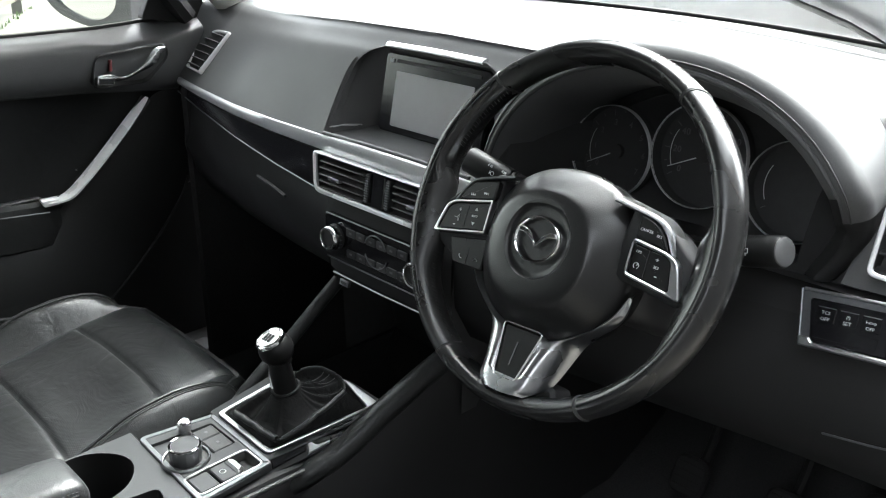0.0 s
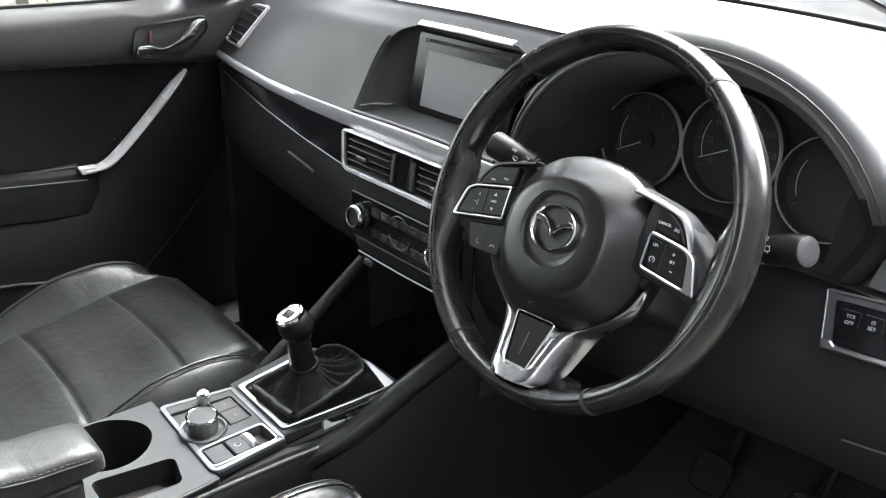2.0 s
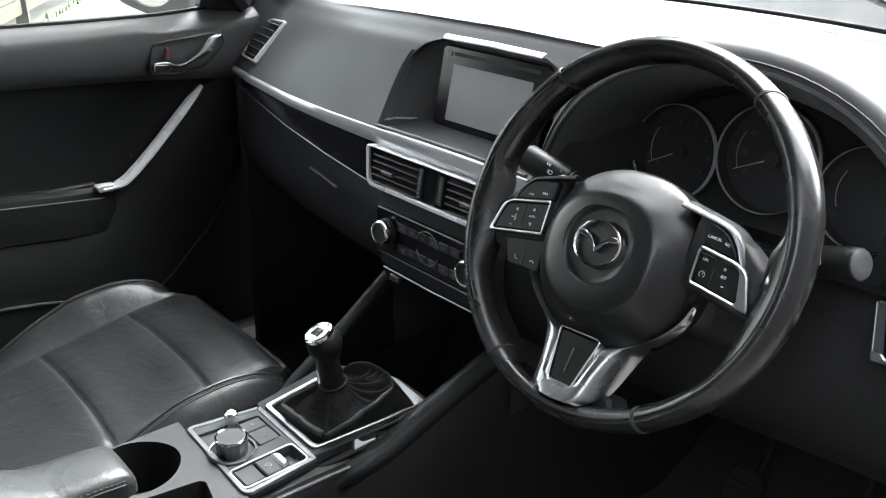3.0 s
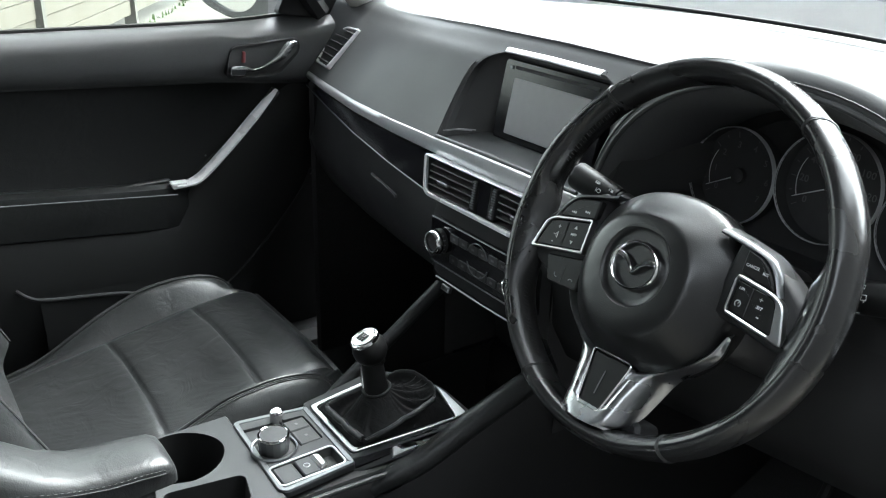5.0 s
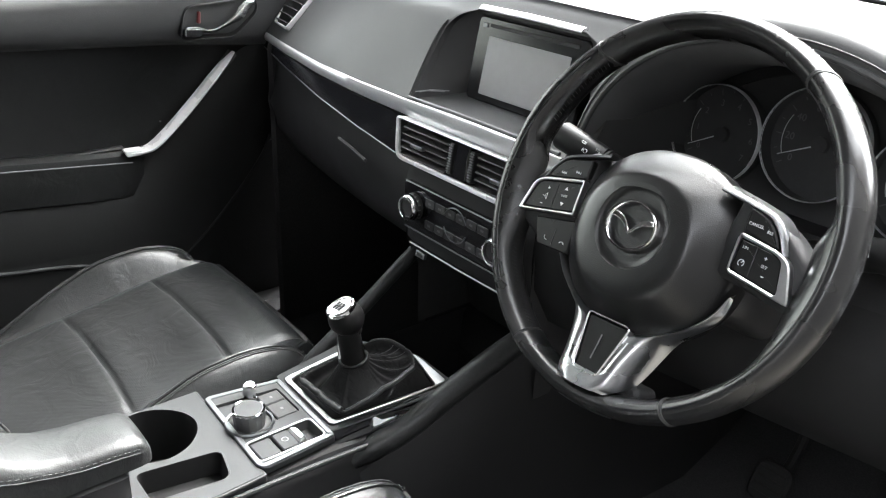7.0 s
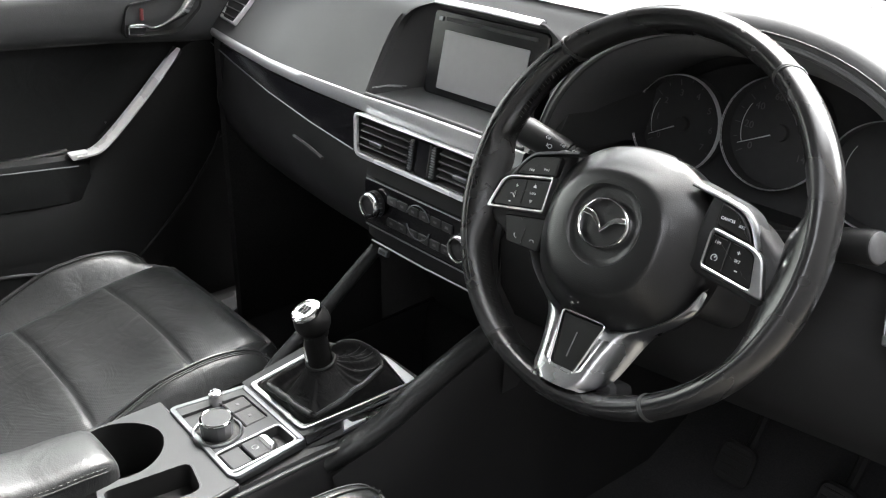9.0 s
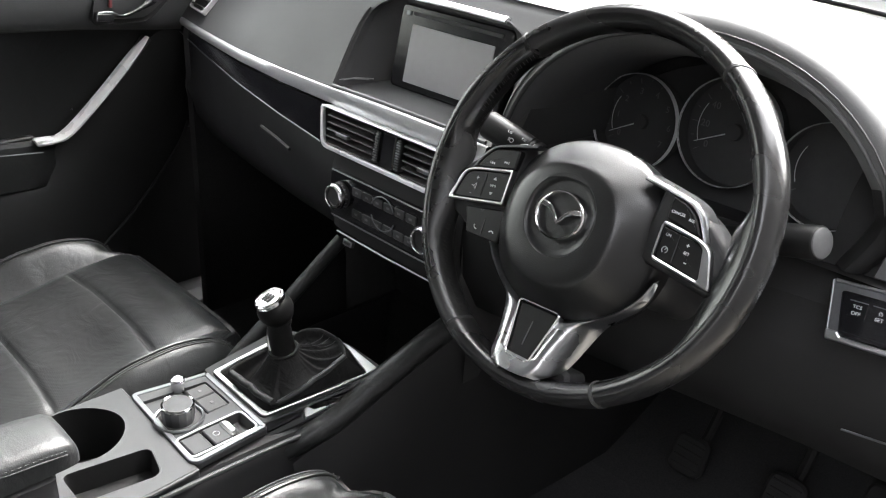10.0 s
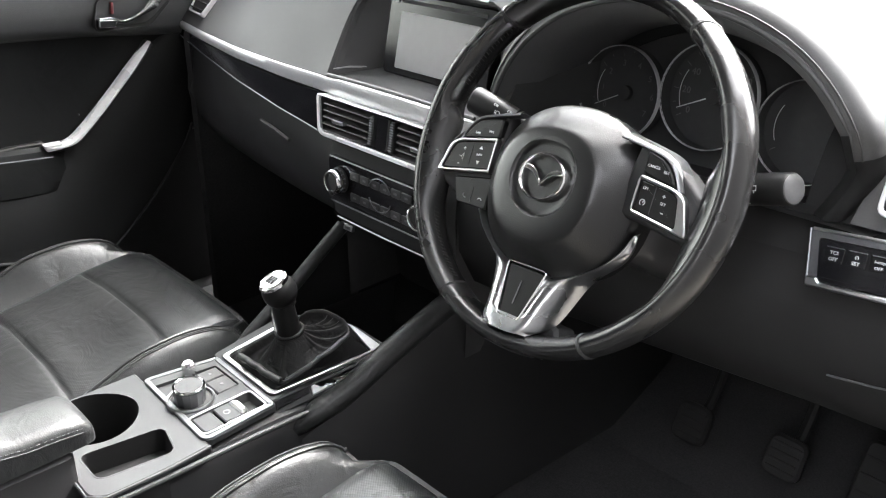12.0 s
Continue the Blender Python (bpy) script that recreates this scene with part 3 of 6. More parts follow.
# passenger end vent, a leaning shape on the pad's end
m = plane((-0.6655, 0.2211, 1.0960), (1, -0.19, 0), (0, 0.678, 0.735))
o = rounded([(-0.030, -0.047), (0.042, -0.047), (0.051, 0.049), (-0.022, 0.045), (-0.045, 0.005)], [0.006, 0.005, 0.004, 0.03, 0.03])
i_ = rounded([(-0.0258, -0.0428), (0.0378, -0.0428), (0.0464, 0.0446), (-0.0200, 0.0408), (-0.0405, 0.005)], [0.005, 0.004, 0.003, 0.028, 0.028])
end_vent("passenger_air_vent", m, o, i_, 6, "slanted end air vent with a thin chrome surround", 0.003)
m = plane((0.655, 0.197, 1.090), (1, 0.05, 0), (0, 0.38, 0.93))
o = rounded([(-0.057, -0.043), (0.056, -0.046), (0.060, 0.044), (-0.058, 0.045)], [0.010, 0.010, 0.012, 0.012])
i_ = rounded([(-0.0525, -0.0385), (0.0515, -0.0415), (0.0555, 0.040), (-0.0535, 0.041)], [0.007, 0.007, 0.009, 0.009])
dv = end_vent("driver_air_vent", m, o, i_, 5, "driver's end air vent with a chrome surround")
part("grip", slab(rrect(0.05, 0.007, 0.003, (-0.006, 0.008)), m, 0.012, 0.01), SATIN, dv)
part("thumbwheel", slab(rrect(0.034, 0.010, 0.003, (-0.013, -0.033)), m, 0.01, 0.004), HARD, dv)
for k in range(12):
    part("rib", slab(rrect(0.001, 0.008, 0.0003, (-0.0275 + 0.0026 * k, -0.033)), m, 0.002, 0.0055, 0.0002), DARKSATIN, dv)

# ---- touchscreen ----
ts = thing("touchscreen", (0, 0.19, 1.06), "switched-off dashboard touchscreen with a grey display", "touchscreen")
m = plane((0, 0.184, 1.115), (1, 0, 0), (0, 0.20, 1))
bez = rrect(0.206, 0.112, 0.008, (0, -0.002))
part("bezel", slab(bez, m, 0.03, 0.0), GLOSS, ts, "gloss black bezel")
part("display", slab(rrect(0.154, 0.078, 0.002, (0, -0.009)), m, 0.004, 0.0012, 0.0004), DISPLAY, ts, "grey display glass")
part("disc_slot", slab(rrect(0.165, 0.005, 0.002, (0.004, 0.044)), m, 0.004, 0.0014, 0.0006), DEEP, ts)
part("button", slab(rrect(0.008, 0.006, 0.001, (-0.088, 0.043)), m, 0.004, 0.002, 0.0006), DARKSATIN, ts)

# ---- climate controls ----
cc = thing("climate_controls", (0, 0.085, 0.915), "black climate control panel with two ringed dials", "control panel")
m = plane((0, 0.080, 0.915), (1, 0, 0), (0, 0.02, 1))
part("fascia", slab(rrect(0.234, 0.066, 0.006), m, 0.02, 0.0), GLOSS, cc)
part("top_line", tube([m @ Vector((x, 0.034, 0.001)) for x in (-0.112, 0, 0.112)], 0.0011, 5), DARKSATIN, cc)
part("bottom_line", tube([m @ Vector((x, -0.034, 0.001)) for x in (-0.112, 0, 0.112)], 0.0011, 5), DARKSATIN, cc)
for x in (-0.090, 0.090):
    k = m @ Matrix.Translation((x, 0.002, 0))
    k = k @ Matrix.Scale(0.84, 4)
    dial = part("temperature_dial", lathe([(0.0225, 0), (0.0225, 0.004), (0.0205, 0.006), (0.0200, 0.018), (0.0150, 0.0195), (0.0145, 0.017), (0.002, 0.017)], k, 36), HARD, cc)
    part("dial_ring", lathe([(0.0215, 0.009), (0.0222, 0.010), (0.0218, 0.018), (0.0195, 0.0212), (0.0168, 0.0208), (0.0162, 0.0165)], k, 36, caps=False), CHROME, dial, "chrome dial ring")
    for j in range(16):
        a = 2 * math.pi * j / 16
        part("rib", box(k @ Matrix.Translation((0.0212 * math.cos(a), 0.0212 * math.sin(a), 0.012)) @ pose(0, 0, 0, 0, 0, math.degrees(a)), 0.0012, 0.002, 0.01, 0.0004), DARKSATIN, dial)
for row, ys in ((0, 0.016), (1, -0.016)):
    for j in range(6):
        x = -0.055 + 0.022 * j
        b = part("button", slab(rrect(0.020, 0.012, 0.002, (x, ys)), m, 0.003, 0.0022, 0.0006), HARD, cc)
        part("icon", slab(rrect(0.006, 0.003, 0.0005, (x, ys)), m, 0.001, 0.0026, 0.0001), DIMPRINT, b)
part("display_arc", tube([m @ Vector((x, y, 0.002)) for x, y in arc(0.0, 0.004, 0.024, 20, 160)], 0.001, 5), DARKSATIN, cc)
part("display_arc", tube([m @ Vector((x, y, 0.002)) for x, y in arc(0.0, 0.004, 0.024, 200, 340)], 0.001, 5), DARKSATIN, cc)
usb = thing("usb_port", (-0.085, 0.085, 0.845), "small pale usb socket under the climate controls", "usb port")
part("socket", box(plane((-0.083, 0.084, 0.843), (1, 0, 0), (0, 0.3, 1)), 0.020, 0.009, 0.006, 0.001), DARKSATIN, usb)
part("slot", box(plane((-0.083, 0.0836, 0.843), (1, 0, 0), (0, 0.3, 1)), 0.013, 0.004, 0.002, 0.0005), DEEP, usb)

# ---- instrument cluster under its hood ----
def hood_arch(cx, cz, a, h, y, n=36, lean=0.0, sq=2.2):
    out = []
    for i in range(n + 1):
        t = math.pi * (1 - i / n)
        c, s = math.cos(t), math.sin(t)
        x = cx + a * math.copysign(abs(c) ** (2 / sq), c)
        z = cz + h * abs(s) ** (2 / sq)
        out.append((x, y - lean * (z - cz), z))
    # the driver's-door end tucks in towards the dials and back into the dash
    return [(x - (0.55 * max(0, 1.13 - z) if x > cx else 0.0), y + (min(0.06, 0.06 * max(0, (1.14 - z) / 0.06) ** 1.5) if x > cx else 0.0), z) for x, y, z in out]


cluster = thing("instrument_cluster", (0.37, 0.2, 1.0), "three-dial instrument cluster under a black hood", "instrument cluster")
A = [hood_arch(0.382, 1.03, 0.224, 0.19, 0.118, lean=-0.10), hood_arch(0.382, 1.03, 0.229, 0.196, 0.117, lean=-0.10), hood_arch(0.382, 1.03, 0.237, 0.207, 0.124, lean=-0.10), hood_arch(0.383, 1.03, 0.239, 0.211, 0.134, lean=-0.1),
     hood_arch(0.383, 1.03, 0.238, 0.210, 0.15, lean=-0.1), hood_arch(0.383, 1.03, 0.230, 0.200, 0.20, lean=-0.1), hood_arch(0.383, 1.03, 0.228, 0.188, 0.28, lean=-0.1), hood_arch(0.383, 1.03, 0.20, 0.15, 0.45)]
crease_line = hood_arch(0.382, 1.03, 0.2305, 0.1982, 0.1172, lean=-0.10)
part("hood", loft([r[:33] for r in A]), DASH, cluster, angle=60)
# door-side end of the same hood, its shade given as a darker colour
part("shaded_hood_cheek", loft([r[32:] for r in A]), SHADETRIM, cluster, angle=60)
B = [A[0], hood_arch(0.380, 1.03, 0.214, 0.178, 0.128, lean=-0.1), hood_arch(0.378, 1.03, 0.207, 0.160, 0.18, lean=-0.05), hood_arch(0.372, 1.02, 0.205, 0.155, 0.295)]
part("hood_inside", loft([r[:31] for r in B]), DIALHOOD, cluster, angle=60)
# inner face of that end, darkened likewise for shade
part("shaded_hood_cheek", loft([r[30:] for r in B]), SHADETRIM, cluster, angle=60)
part("hood_lip", tube(A[0][:33], [0.0036 * min(1.0, 0.15 + (32 - i) / 8) for i in range(33)], 8), DASH, cluster)
part("hood_crease", tube(crease_line[:33], 0.0010, 6), DEEP, cluster)
face = plane((0.37, 0.284, 1.0865), (1, 0, 0), (0, 0.16, 1))
part("backplate", slab([(0.198 * math.cos(math.pi * i / 24), -0.066 + 0.148 * math.sin(math.pi * i / 24)) for i in range(25)] + [(-0.198, -0.10), (0.198, -0.10)], face, 0.01, -0.008), DIALBLACK, cluster)
part("lower_shelf", loft([[(0.17, 0.17, 1.03), (0.37, 0.165, 1.03), (0.60, 0.17, 1.03)], [(0.17, 0.28, 1.01), (0.37, 0.28, 1.01), (0.60, 0.28, 1.01)]]), HARD, cluster)


def gauge(cx, cz, r, needle, numbers, ticks):
    d = part("dial", lathe([(r, 0.022), (r, 0.0), (0.004, 0.0)], face @ Matrix.Translation((cx, cz, 0)), 48, caps=False), DIALBLACK, cluster)
    k = face @ Matrix.Translation((cx, cz, 0))
    part("dial_ring", lathe([(r - 0.0002, 0.020), (r + 0.0002, 0.0228), (r + 0.0006, 0.0236), (r + 0.0011, 0.0228), (r + 0.0013, 0.016)], k, 56, caps=False), SILVER, d, "thin bright dial ring")
    for j in range(ticks):
        a = radians(215 - 250 * j / (ticks - 1))
        lo = r * (0.80 if j % 2 == 0 else 0.86)
        part("tick", tube([k @ Vector((lo * math.cos(a), lo * math.sin(a), 0.001)), k @ Vector((r * 0.92 * math.cos(a), r * 0.92 * math.sin(a), 0.001))], 0.0005, 4), DIMPRINT, d)
    for j, w in enumerate(numbers):
        a = radians(215 - 250 * j / (len(numbers) - 1))
        words(w, r * 0.19, k @ Matrix.Translation((r * 0.64 * math.cos(a), r * 0.64 * math.sin(a), 0.001)), DIMPRINT, d, "numeral")
    part("scale_arc", tube([k @ Vector((x, y, 0.001)) for x, y in arc(0, 0, r * 0.78, 150, 205, 10)], 0.0005, 4), PRINT, d)
    if needle is not None:
        a = radians(needle)
        part("needle", tube([k @ Vector((0.0, 0.0, 0.006)), k @ Vector((r * 0.82 * math.cos(a), r * 0.82 * math.sin(a), 0.006))], [0.0010, 0.0005], 5), PRINT, d)
        part("needle_cap", lathe([(r * 0.16, 0.002), (r * 0.15, 0.008), (0.002, 0.009)], k, 24), DEEP, d)
    return d


gauge(-0.1250, -0.0105, 0.0570, 208, ["0", "1", "2", "3", "4", "5", "6", "7"], 15)
gauge(-0.0055, 0.0085, 0.0605, 206, ["0", "20", "40", "60", "80", "100", "120", "140"], 15)
gauge(0.1140, -0.0060, 0.0550, None, [], 2)

# ---- steering wheel: local u right, v up, n towards the driver ----
RAKE, SWING, STEER = radians(25.2), radians(-1.6), radians(3.8)
W_U = Vector((math.cos(SWING), math.sin(SWING), 0))
W_V = Vector((-math.sin(SWING) * math.sin(RAKE), math.cos(SWING) * math.sin(RAKE), math.cos(RAKE)))
WM = plane((0.364, 0.009, 1.077), W_U * math.cos(STEER) + W_V * math.sin(STEER), W_V * math.cos(STEER) - W_U * math.sin(STEER))
RR = 0.1765
sw = thing("steering_wheel", (0.364, 0.009, 1.077), "three-spoke black leather steering wheel with satin silver spokes", "steering wheel")


def smoothstep(x, a, b):
    t = min(1, max(0, (x - a) / (b - a)))
    return t * t * (3 - 2 * t)


def rim_flare(a):
    """How far the leather reaches inwards to meet the side spokes, and how thick the grip is."""
    d = math.degrees(a) % 360
    d = d - 360 if d > 180 else d
    d = d if abs(d) <= 90 else (180 - d if d > 0 else -180 - d)
    reach = smoothstep(d, 15, 5) * smoothstep(d, -33, -12)
    thumb = math.exp(-((d - 24) / 13) ** 2)
    return 0.0155 * reach, 0.0016 * thumb


def rim_ring(a, n=22):
    ext, fat = rim_flare(a)
    rr, rn = 0.0114 + fat, 0.0212 + fat * 0.6
    out = []
    for j in range(n):
        b = 2 * math.pi * j / n
        c, s_ = math.cos(b), math.sin(b)
        if c >= 0:
            out.append((RR + rr * c, rn * s_))
        else:
            w = -c
            out.append((RR - (rr + ext) * w, rn * s_ * (1 - 0.25 * ext / 0.0155 * w) - 0.003 * w * ext / 0.0155))
    return out


def rim_at(a, q, z):
    return WM @ Vector((q * math.cos(a), q * math.sin(a), z))


rows = []
for i in range(144):
    a = 2 * math.pi * i / 144
    rows.append([rim_at(a, q, z) for q, z in rim_ring(a)])
bm = loft(rows + [rows[0]], ring=True)
bmesh.ops.remove_doubles(bm, verts=bm.verts, dist=1e-6)
rim = part("rim", bm, RIMHIDE, sw, "worn black leather rim", 180)
for deg in (52, 129, -120.5, -61):
    a = radians(deg)
    for da, r_, mat_ in ((0.0, 0.0010, DEEP), (0.011, 0.0006, RIMTHREAD)):
        ring_ = [rim_at(a + da + 0.012 * math.sin(2 * math.pi * j / 22), RR + (q - RR) * 1.012, z * 1.012) for j, (q, z) in enumerate(rim_ring(a))]
        part("seam", tube(ring_, r_, 5, closed=True), mat_, rim)
# hand stitching along the inner edge of the grips
for a0, a1 in ((131, 160), (202, 238), (-58, -22), (18, 50)):
    bm = bmesh.new()
    for k in range(int(abs(a1 - a0) / 1.5)):
        a = radians(a0 + 1.5 * k)
        ring_ = rim_ring(a)
        (q0, z0), (q1, z1) = ring_[10], ring_[11]
        tube([rim_at(a, q0 - 0.0003, z0), rim_at(a + 0.010, q1 - 0.0004, z1 + 0.0005)], 0.0004, 4, bm=bm)
    tagged(part("stitching", bm, RIMTHREAD, rim), kind="stuff")
# hairline where the moulded outer skin meets the stitched grip
for a0, a1 in ((-40, 46), (134, 220)):
    part("grip_line", tube([rim_at(radians(a0 + (a1 - a0) * k / 40), RR - 0.0040, 0.0202) for k in range(41)], 0.0007, 5), DEEP, rim)


HUB_V = -0.024


def hub_outline(k=1.0, n=72):
    out = []
    for i in range(n):
        t = 2 * math.pi * i / n
        c, s = math.cos(t), math.sin(t)
        e = 0.90
        x = 0.091 * math.copysign(abs(c) ** e, c)
        y = (0.0850 if s > 0 else 0.0880) * math.copysign(abs(s) ** e, s)
        out.append((x * k, y * k + HUB_V))
    return out


rows = [put(hub_outline(k), WM, z) for k, z in ((0.985, -0.04), (1.0, -0.018), (0.997, -0.011), (0.985, -0.0075), (0.96, -0.004), (0.92, 0.0), (0.88, 0.0042), (0.82, 0.0100), (0.77, 0.0148), (0.72, 0.0190), (0.69, 0.0215), (0.66, 0.0238), (0.635, 0.0250), (0.60, 0.0257), (0.55, 0.0262), (0.50, 0.0266))]
for k, z in ((0.0400, 0.0268), (0.0390, 0.0268), (0.0382, 0.0258), (0.0365, 0.0240), (0.031, 0.0236), (0.015, 0.0236)):
    rows.append([WM @ Vector((k * math.cos(2 * math.pi * i / 72), k * math.sin(2 * math.pi * i / 72) - 0.0170, z)) for i in range(72)])
part("airbag_cover", loft(rows, ring=True, caps=True), COVERHIDE, sw, "domed black airbag cover", 50)
K = WM @ Matrix.Translation((0, -0.0168, -0.0004))
bands = []
for j in range(56):
    t = 2 * math.pi * j / 56
    c, s = math.cos(t), math.sin(t)
    w = 0.0033 + 0.0022 * abs(c) ** 1.5
    bands.append([K @ Vector(((0.0288 - d * w) * c, (0.0234 - d * w) * s, z)) for d, z in ((0, 0.0245), (0.08, 0.0276), (0.35, 0.0296), (0.65, 0.0296), (0.94, 0.0276), (1, 0.0245))])
emblem = part("emblem", loft([list(r) for r in zip(*bands)], ring=True), CHROME, sw, "chrome oval emblem", 50)
for s in (-1, 1):
    wing = [(0.0, -0.0085), (0.0035, -0.0052), (0.0080, -0.0002), (0.0135, 0.0030), (0.0190, 0.0038), (0.0232, 0.0046), (0.0215, 0.0092), (0.0160, 0.0092), (0.0105, 0.0072), (0.0055, 0.0030), (0.0020, -0.0018), (0.0, -0.0040)]
    wing = [(s * x, y) for x, y in wing]
    part("emblem_wing", slab(wing if s > 0 else list(reversed(wing)), K, 0.006, 0.0288, 0.0009), CHROME, emblem)

# lower silver spoke: a deep Y that hugs the cover and laps onto the rim
# one side as stations of inner edge, front edge, back edge
ARM = [((0.0, -0.1680, 0.0225), (0.0170, -0.1670, 0.0215), (0.030, -0.1605, 0.004)),
       ((0.0140, -0.1600, 0.0195), (0.0255, -0.1595, 0.0185), (0.038, -0.1545, -0.006)),
       ((0.0165, -0.1490, 0.0165), (0.0290, -0.1475, 0.0150), (0.0415, -0.1440, -0.014)),
       ((0.0195, -0.1320, 0.0120), (0.0335, -0.1285, 0.0100), (0.0465, -0.1265, -0.020)),
       ((0.0228, -0.1125, 0.0060), (0.0410, -0.1080, 0.0040), (0.0545, -0.1045, -0.024)),
       ((0.0395, -0.1040, 0.0020), (0.0535, -0.0985, 0.0010), (0.0645, -0.0905, -0.026)),
       ((0.0570, -0.0935, 0.0000), (0.0680, -0.0885, -0.001), (0.078, -0.0770, -0.028)),
       ((0.0735, -0.0810, -0.001), (0.0815, -0.0765, -0.002), (0.088, -0.0660, -0.022)),
       ((0.0865, -0.0650, -0.003), (0.0915, -0.0620, -0.004), (0.095, -0.0550, -0.014)),
       ((0.0955, -0.0460, -0.004), (0.0970, -0.0455, -0.0045), (0.098, -0.0440, -0.007))]
lines = [curve([st[k] for st in ARM], 5) for k in range(3)]
rows = []
for i in range(len(lines[0])):
    a, b, c = lines[0][i], lines[1][i], lines[2][i]
    soft = b + (c - b) * 0.08 + Vector((0.0006, 0, 0.0002))
    belly = (b + c) / 2 + Vector((0.0035, -0.0025, 0.003))
    rows.append([a + Vector((-0.002, 0.004, -0.014)), a, a.lerp(b, 0.5) + Vector((0, 0, 0.0012)), b, soft, belly, c])
flip = [[Vector((-p.x, p.y, p.z)) for p in r] for r in rows]
bm = loft([[WM @ p for p in r] for r in rows])
loft([[WM @ p for p in r] for r in flip], bm=bm)
bmesh.ops.remove_doubles(bm, verts=bm.verts, dist=1e-5)
loft([[WM @ r[1] for r in (flip[i], rows[i])] for i in range(10)], bm=bm)
bmesh.ops.remove_doubles(bm, verts=bm.verts, dist=1e-5)
lower = part("lower_spoke", bm, SPOKE, sw, "satin silver lower spoke", 75)
IN = WM @ Matrix.Translation((0, -0.1045, 0.0065)) @ pose(0, 0, 0, -11, 0, 0)
part("spoke_inlay", slab(rounded([(-0.0128, -0.0500), (0.0128, -0.0500), (0.0232, 0.0), (-0.0232, 0.0)], 0.004), IN, 0.02, 0.0), SWITCH, lower)
part("inlay_edge", collar(rounded([(-0.0146, -0.0525), (0.0146, -0.0525), (0.0256, 0.002), (-0.0256, 0.002)], 0.005), rounded([(-0.0129, -0.0503), (0.0129, -0.0503), (0.0234, 0.001), (-0.0234, 0.001)], 0.004), IN, 0.010, 0.0022), CHROME, lower)
part("inlay_slot", tube([IN @ Vector((0.0, -0.014, 0.0004)), IN @ Vector((0.0, -0.038, 0.0004))], 0.0007, 5), DIMPRINT, lower)
# black moulding behind the spoke, between its foot and the rim
part("spoke_root", slab(rounded([(-0.050, -0.166), (0.050, -0.166), (0.046, -0.150), (-0.046, -0.150)], 0.006), WM, 0.030, -0.004, 0.004), KNEE, lower)

# side spokes with their switches
SWM = WM @ Matrix.Translation((0, 0.0, 0.0090))
for s in (-1, 1):
    def q(pts):
        pts = [(s * x, y) for x, y in pts]
        return pts if s > 0 else list(reversed(pts))

    def radii(r):
        return r if s > 0 else list(reversed(r))
    sp = part("side_spoke", slab(rounded(q([(0.070, -0.030 if s > 0 else -0.060), (0.112, -0.036 if s > 0 else -0.062), (0.152, -0.044), (0.160, -0.010), (0.146, 0.004), (0.124, 0.022), (0.080, 0.042)]), 0.01), SWM, 0.036, -0.0055, 0.004), KNEE, sw, angle=60)
    # curved silver arm above the switches, rolled back at its upper edge
    edge_ = curve([(0.062, 0.0400, 0), (0.0900, 0.0345, 0), (0.1125, 0.0285, 0), (0.1250, 0.0175, 0), (0.1320, 0.0060, 0), (0.1350, 0.0005, 0)], 5)
    strip = []
    for k, p_ in enumerate(edge_):
        t_ = (edge_[min(k + 1, len(edge_) - 1)] - edge_[max(k - 1, 0)]).normalized()
        out_ = Vector((-t_.y, t_.x, 0))
        fan_ = 0.0050 - 0.0035 * k / (len(edge_) - 1) if s > 0 else 0.0005
        strip.append([SWM @ Vector((s * c_.x, c_.y, z_)) for c_, z_ in ((p_ - out_ * 0.0035, -0.010), (p_ - out_ * 0.0035, -0.0008), (p_ - out_ * 0.0025, 0.0002), (p_, -0.0010), (p_ + out_ * fan_ * 0.5, -0.0070), (p_ + out_ * fan_ * 0.9, -0.0150), (p_ + out_ * fan_, -0.0260))])
    part("spoke_arm", loft(strip), PLATE, sp, "satin silver arm of the side spoke", 60)
    up = part("upper_switch", slab(rounded(q([(0.0930 if s > 0 else 0.080, 0.0105), (0.1285, 0.0025), (0.1215, 0.0155), (0.1105, 0.0258), (0.0930 if s > 0 else 0.080, 0.0305)]), radii([0.003, 0.003, 0.010, 0.008, 0.003])), SWM, 0.012, 0.0006), SWITCH, sp)
    i0 = 0.0930 if s > 0 else 0.0800
    outer = rounded(q([(i0, -0.0265), (0.1520, -0.0370), (0.1415, -0.0040), (0.1300, 0.0022), (i0, 0.0085 if s > 0 else 0.0100)]), radii([0.003, 0.005, 0.012, 0.012, 0.003]))
    innr = rounded(q([(i0 + 0.0008, -0.0235), (0.1400, -0.0318), (0.1345, -0.0045), (0.1275, -0.0006), (i0 + 0.0008, 0.0048 if s > 0 else 0.0062)]), radii([0.002, 0.004, 0.005, 0.005, 0.002]))
    if s < 0:
        innr = rounded(q([(0.0812, -0.0235), (0.1470, -0.0332), (0.1385, -0.0058), (0.1290, -0.0010), (0.0812, 0.0068)]), radii([0.002, 0.004, 0.009, 0.010, 0.002]))
    part("switch_frame", collar(outer, innr, SWM, 0.014, 0.0030), SATIN, sp, "satin silver switch frame")
    pad = part("switch_pad", slab(innr, SWM, 0.01, 0.0005), SWITCH, sp)
    part("split", tube([SWM @ Vector((s * 0.1110, -0.0245, 0.0008)), SWM @ Vector((s * 0.1110, 0.0010, 0.0008))], 0.0004, 4), DEEP, pad)

    MK = SWM @ Matrix.Translation((s * 0.0055, 0.0020, 0))
    def mark(body, x, y, size, onto, turn=0):
        return words(body, size, MK @ Matrix.Translation((x, y, 0.0012)) @ pose(0, 0, 0, 0, 0, turn), PRINT, onto)
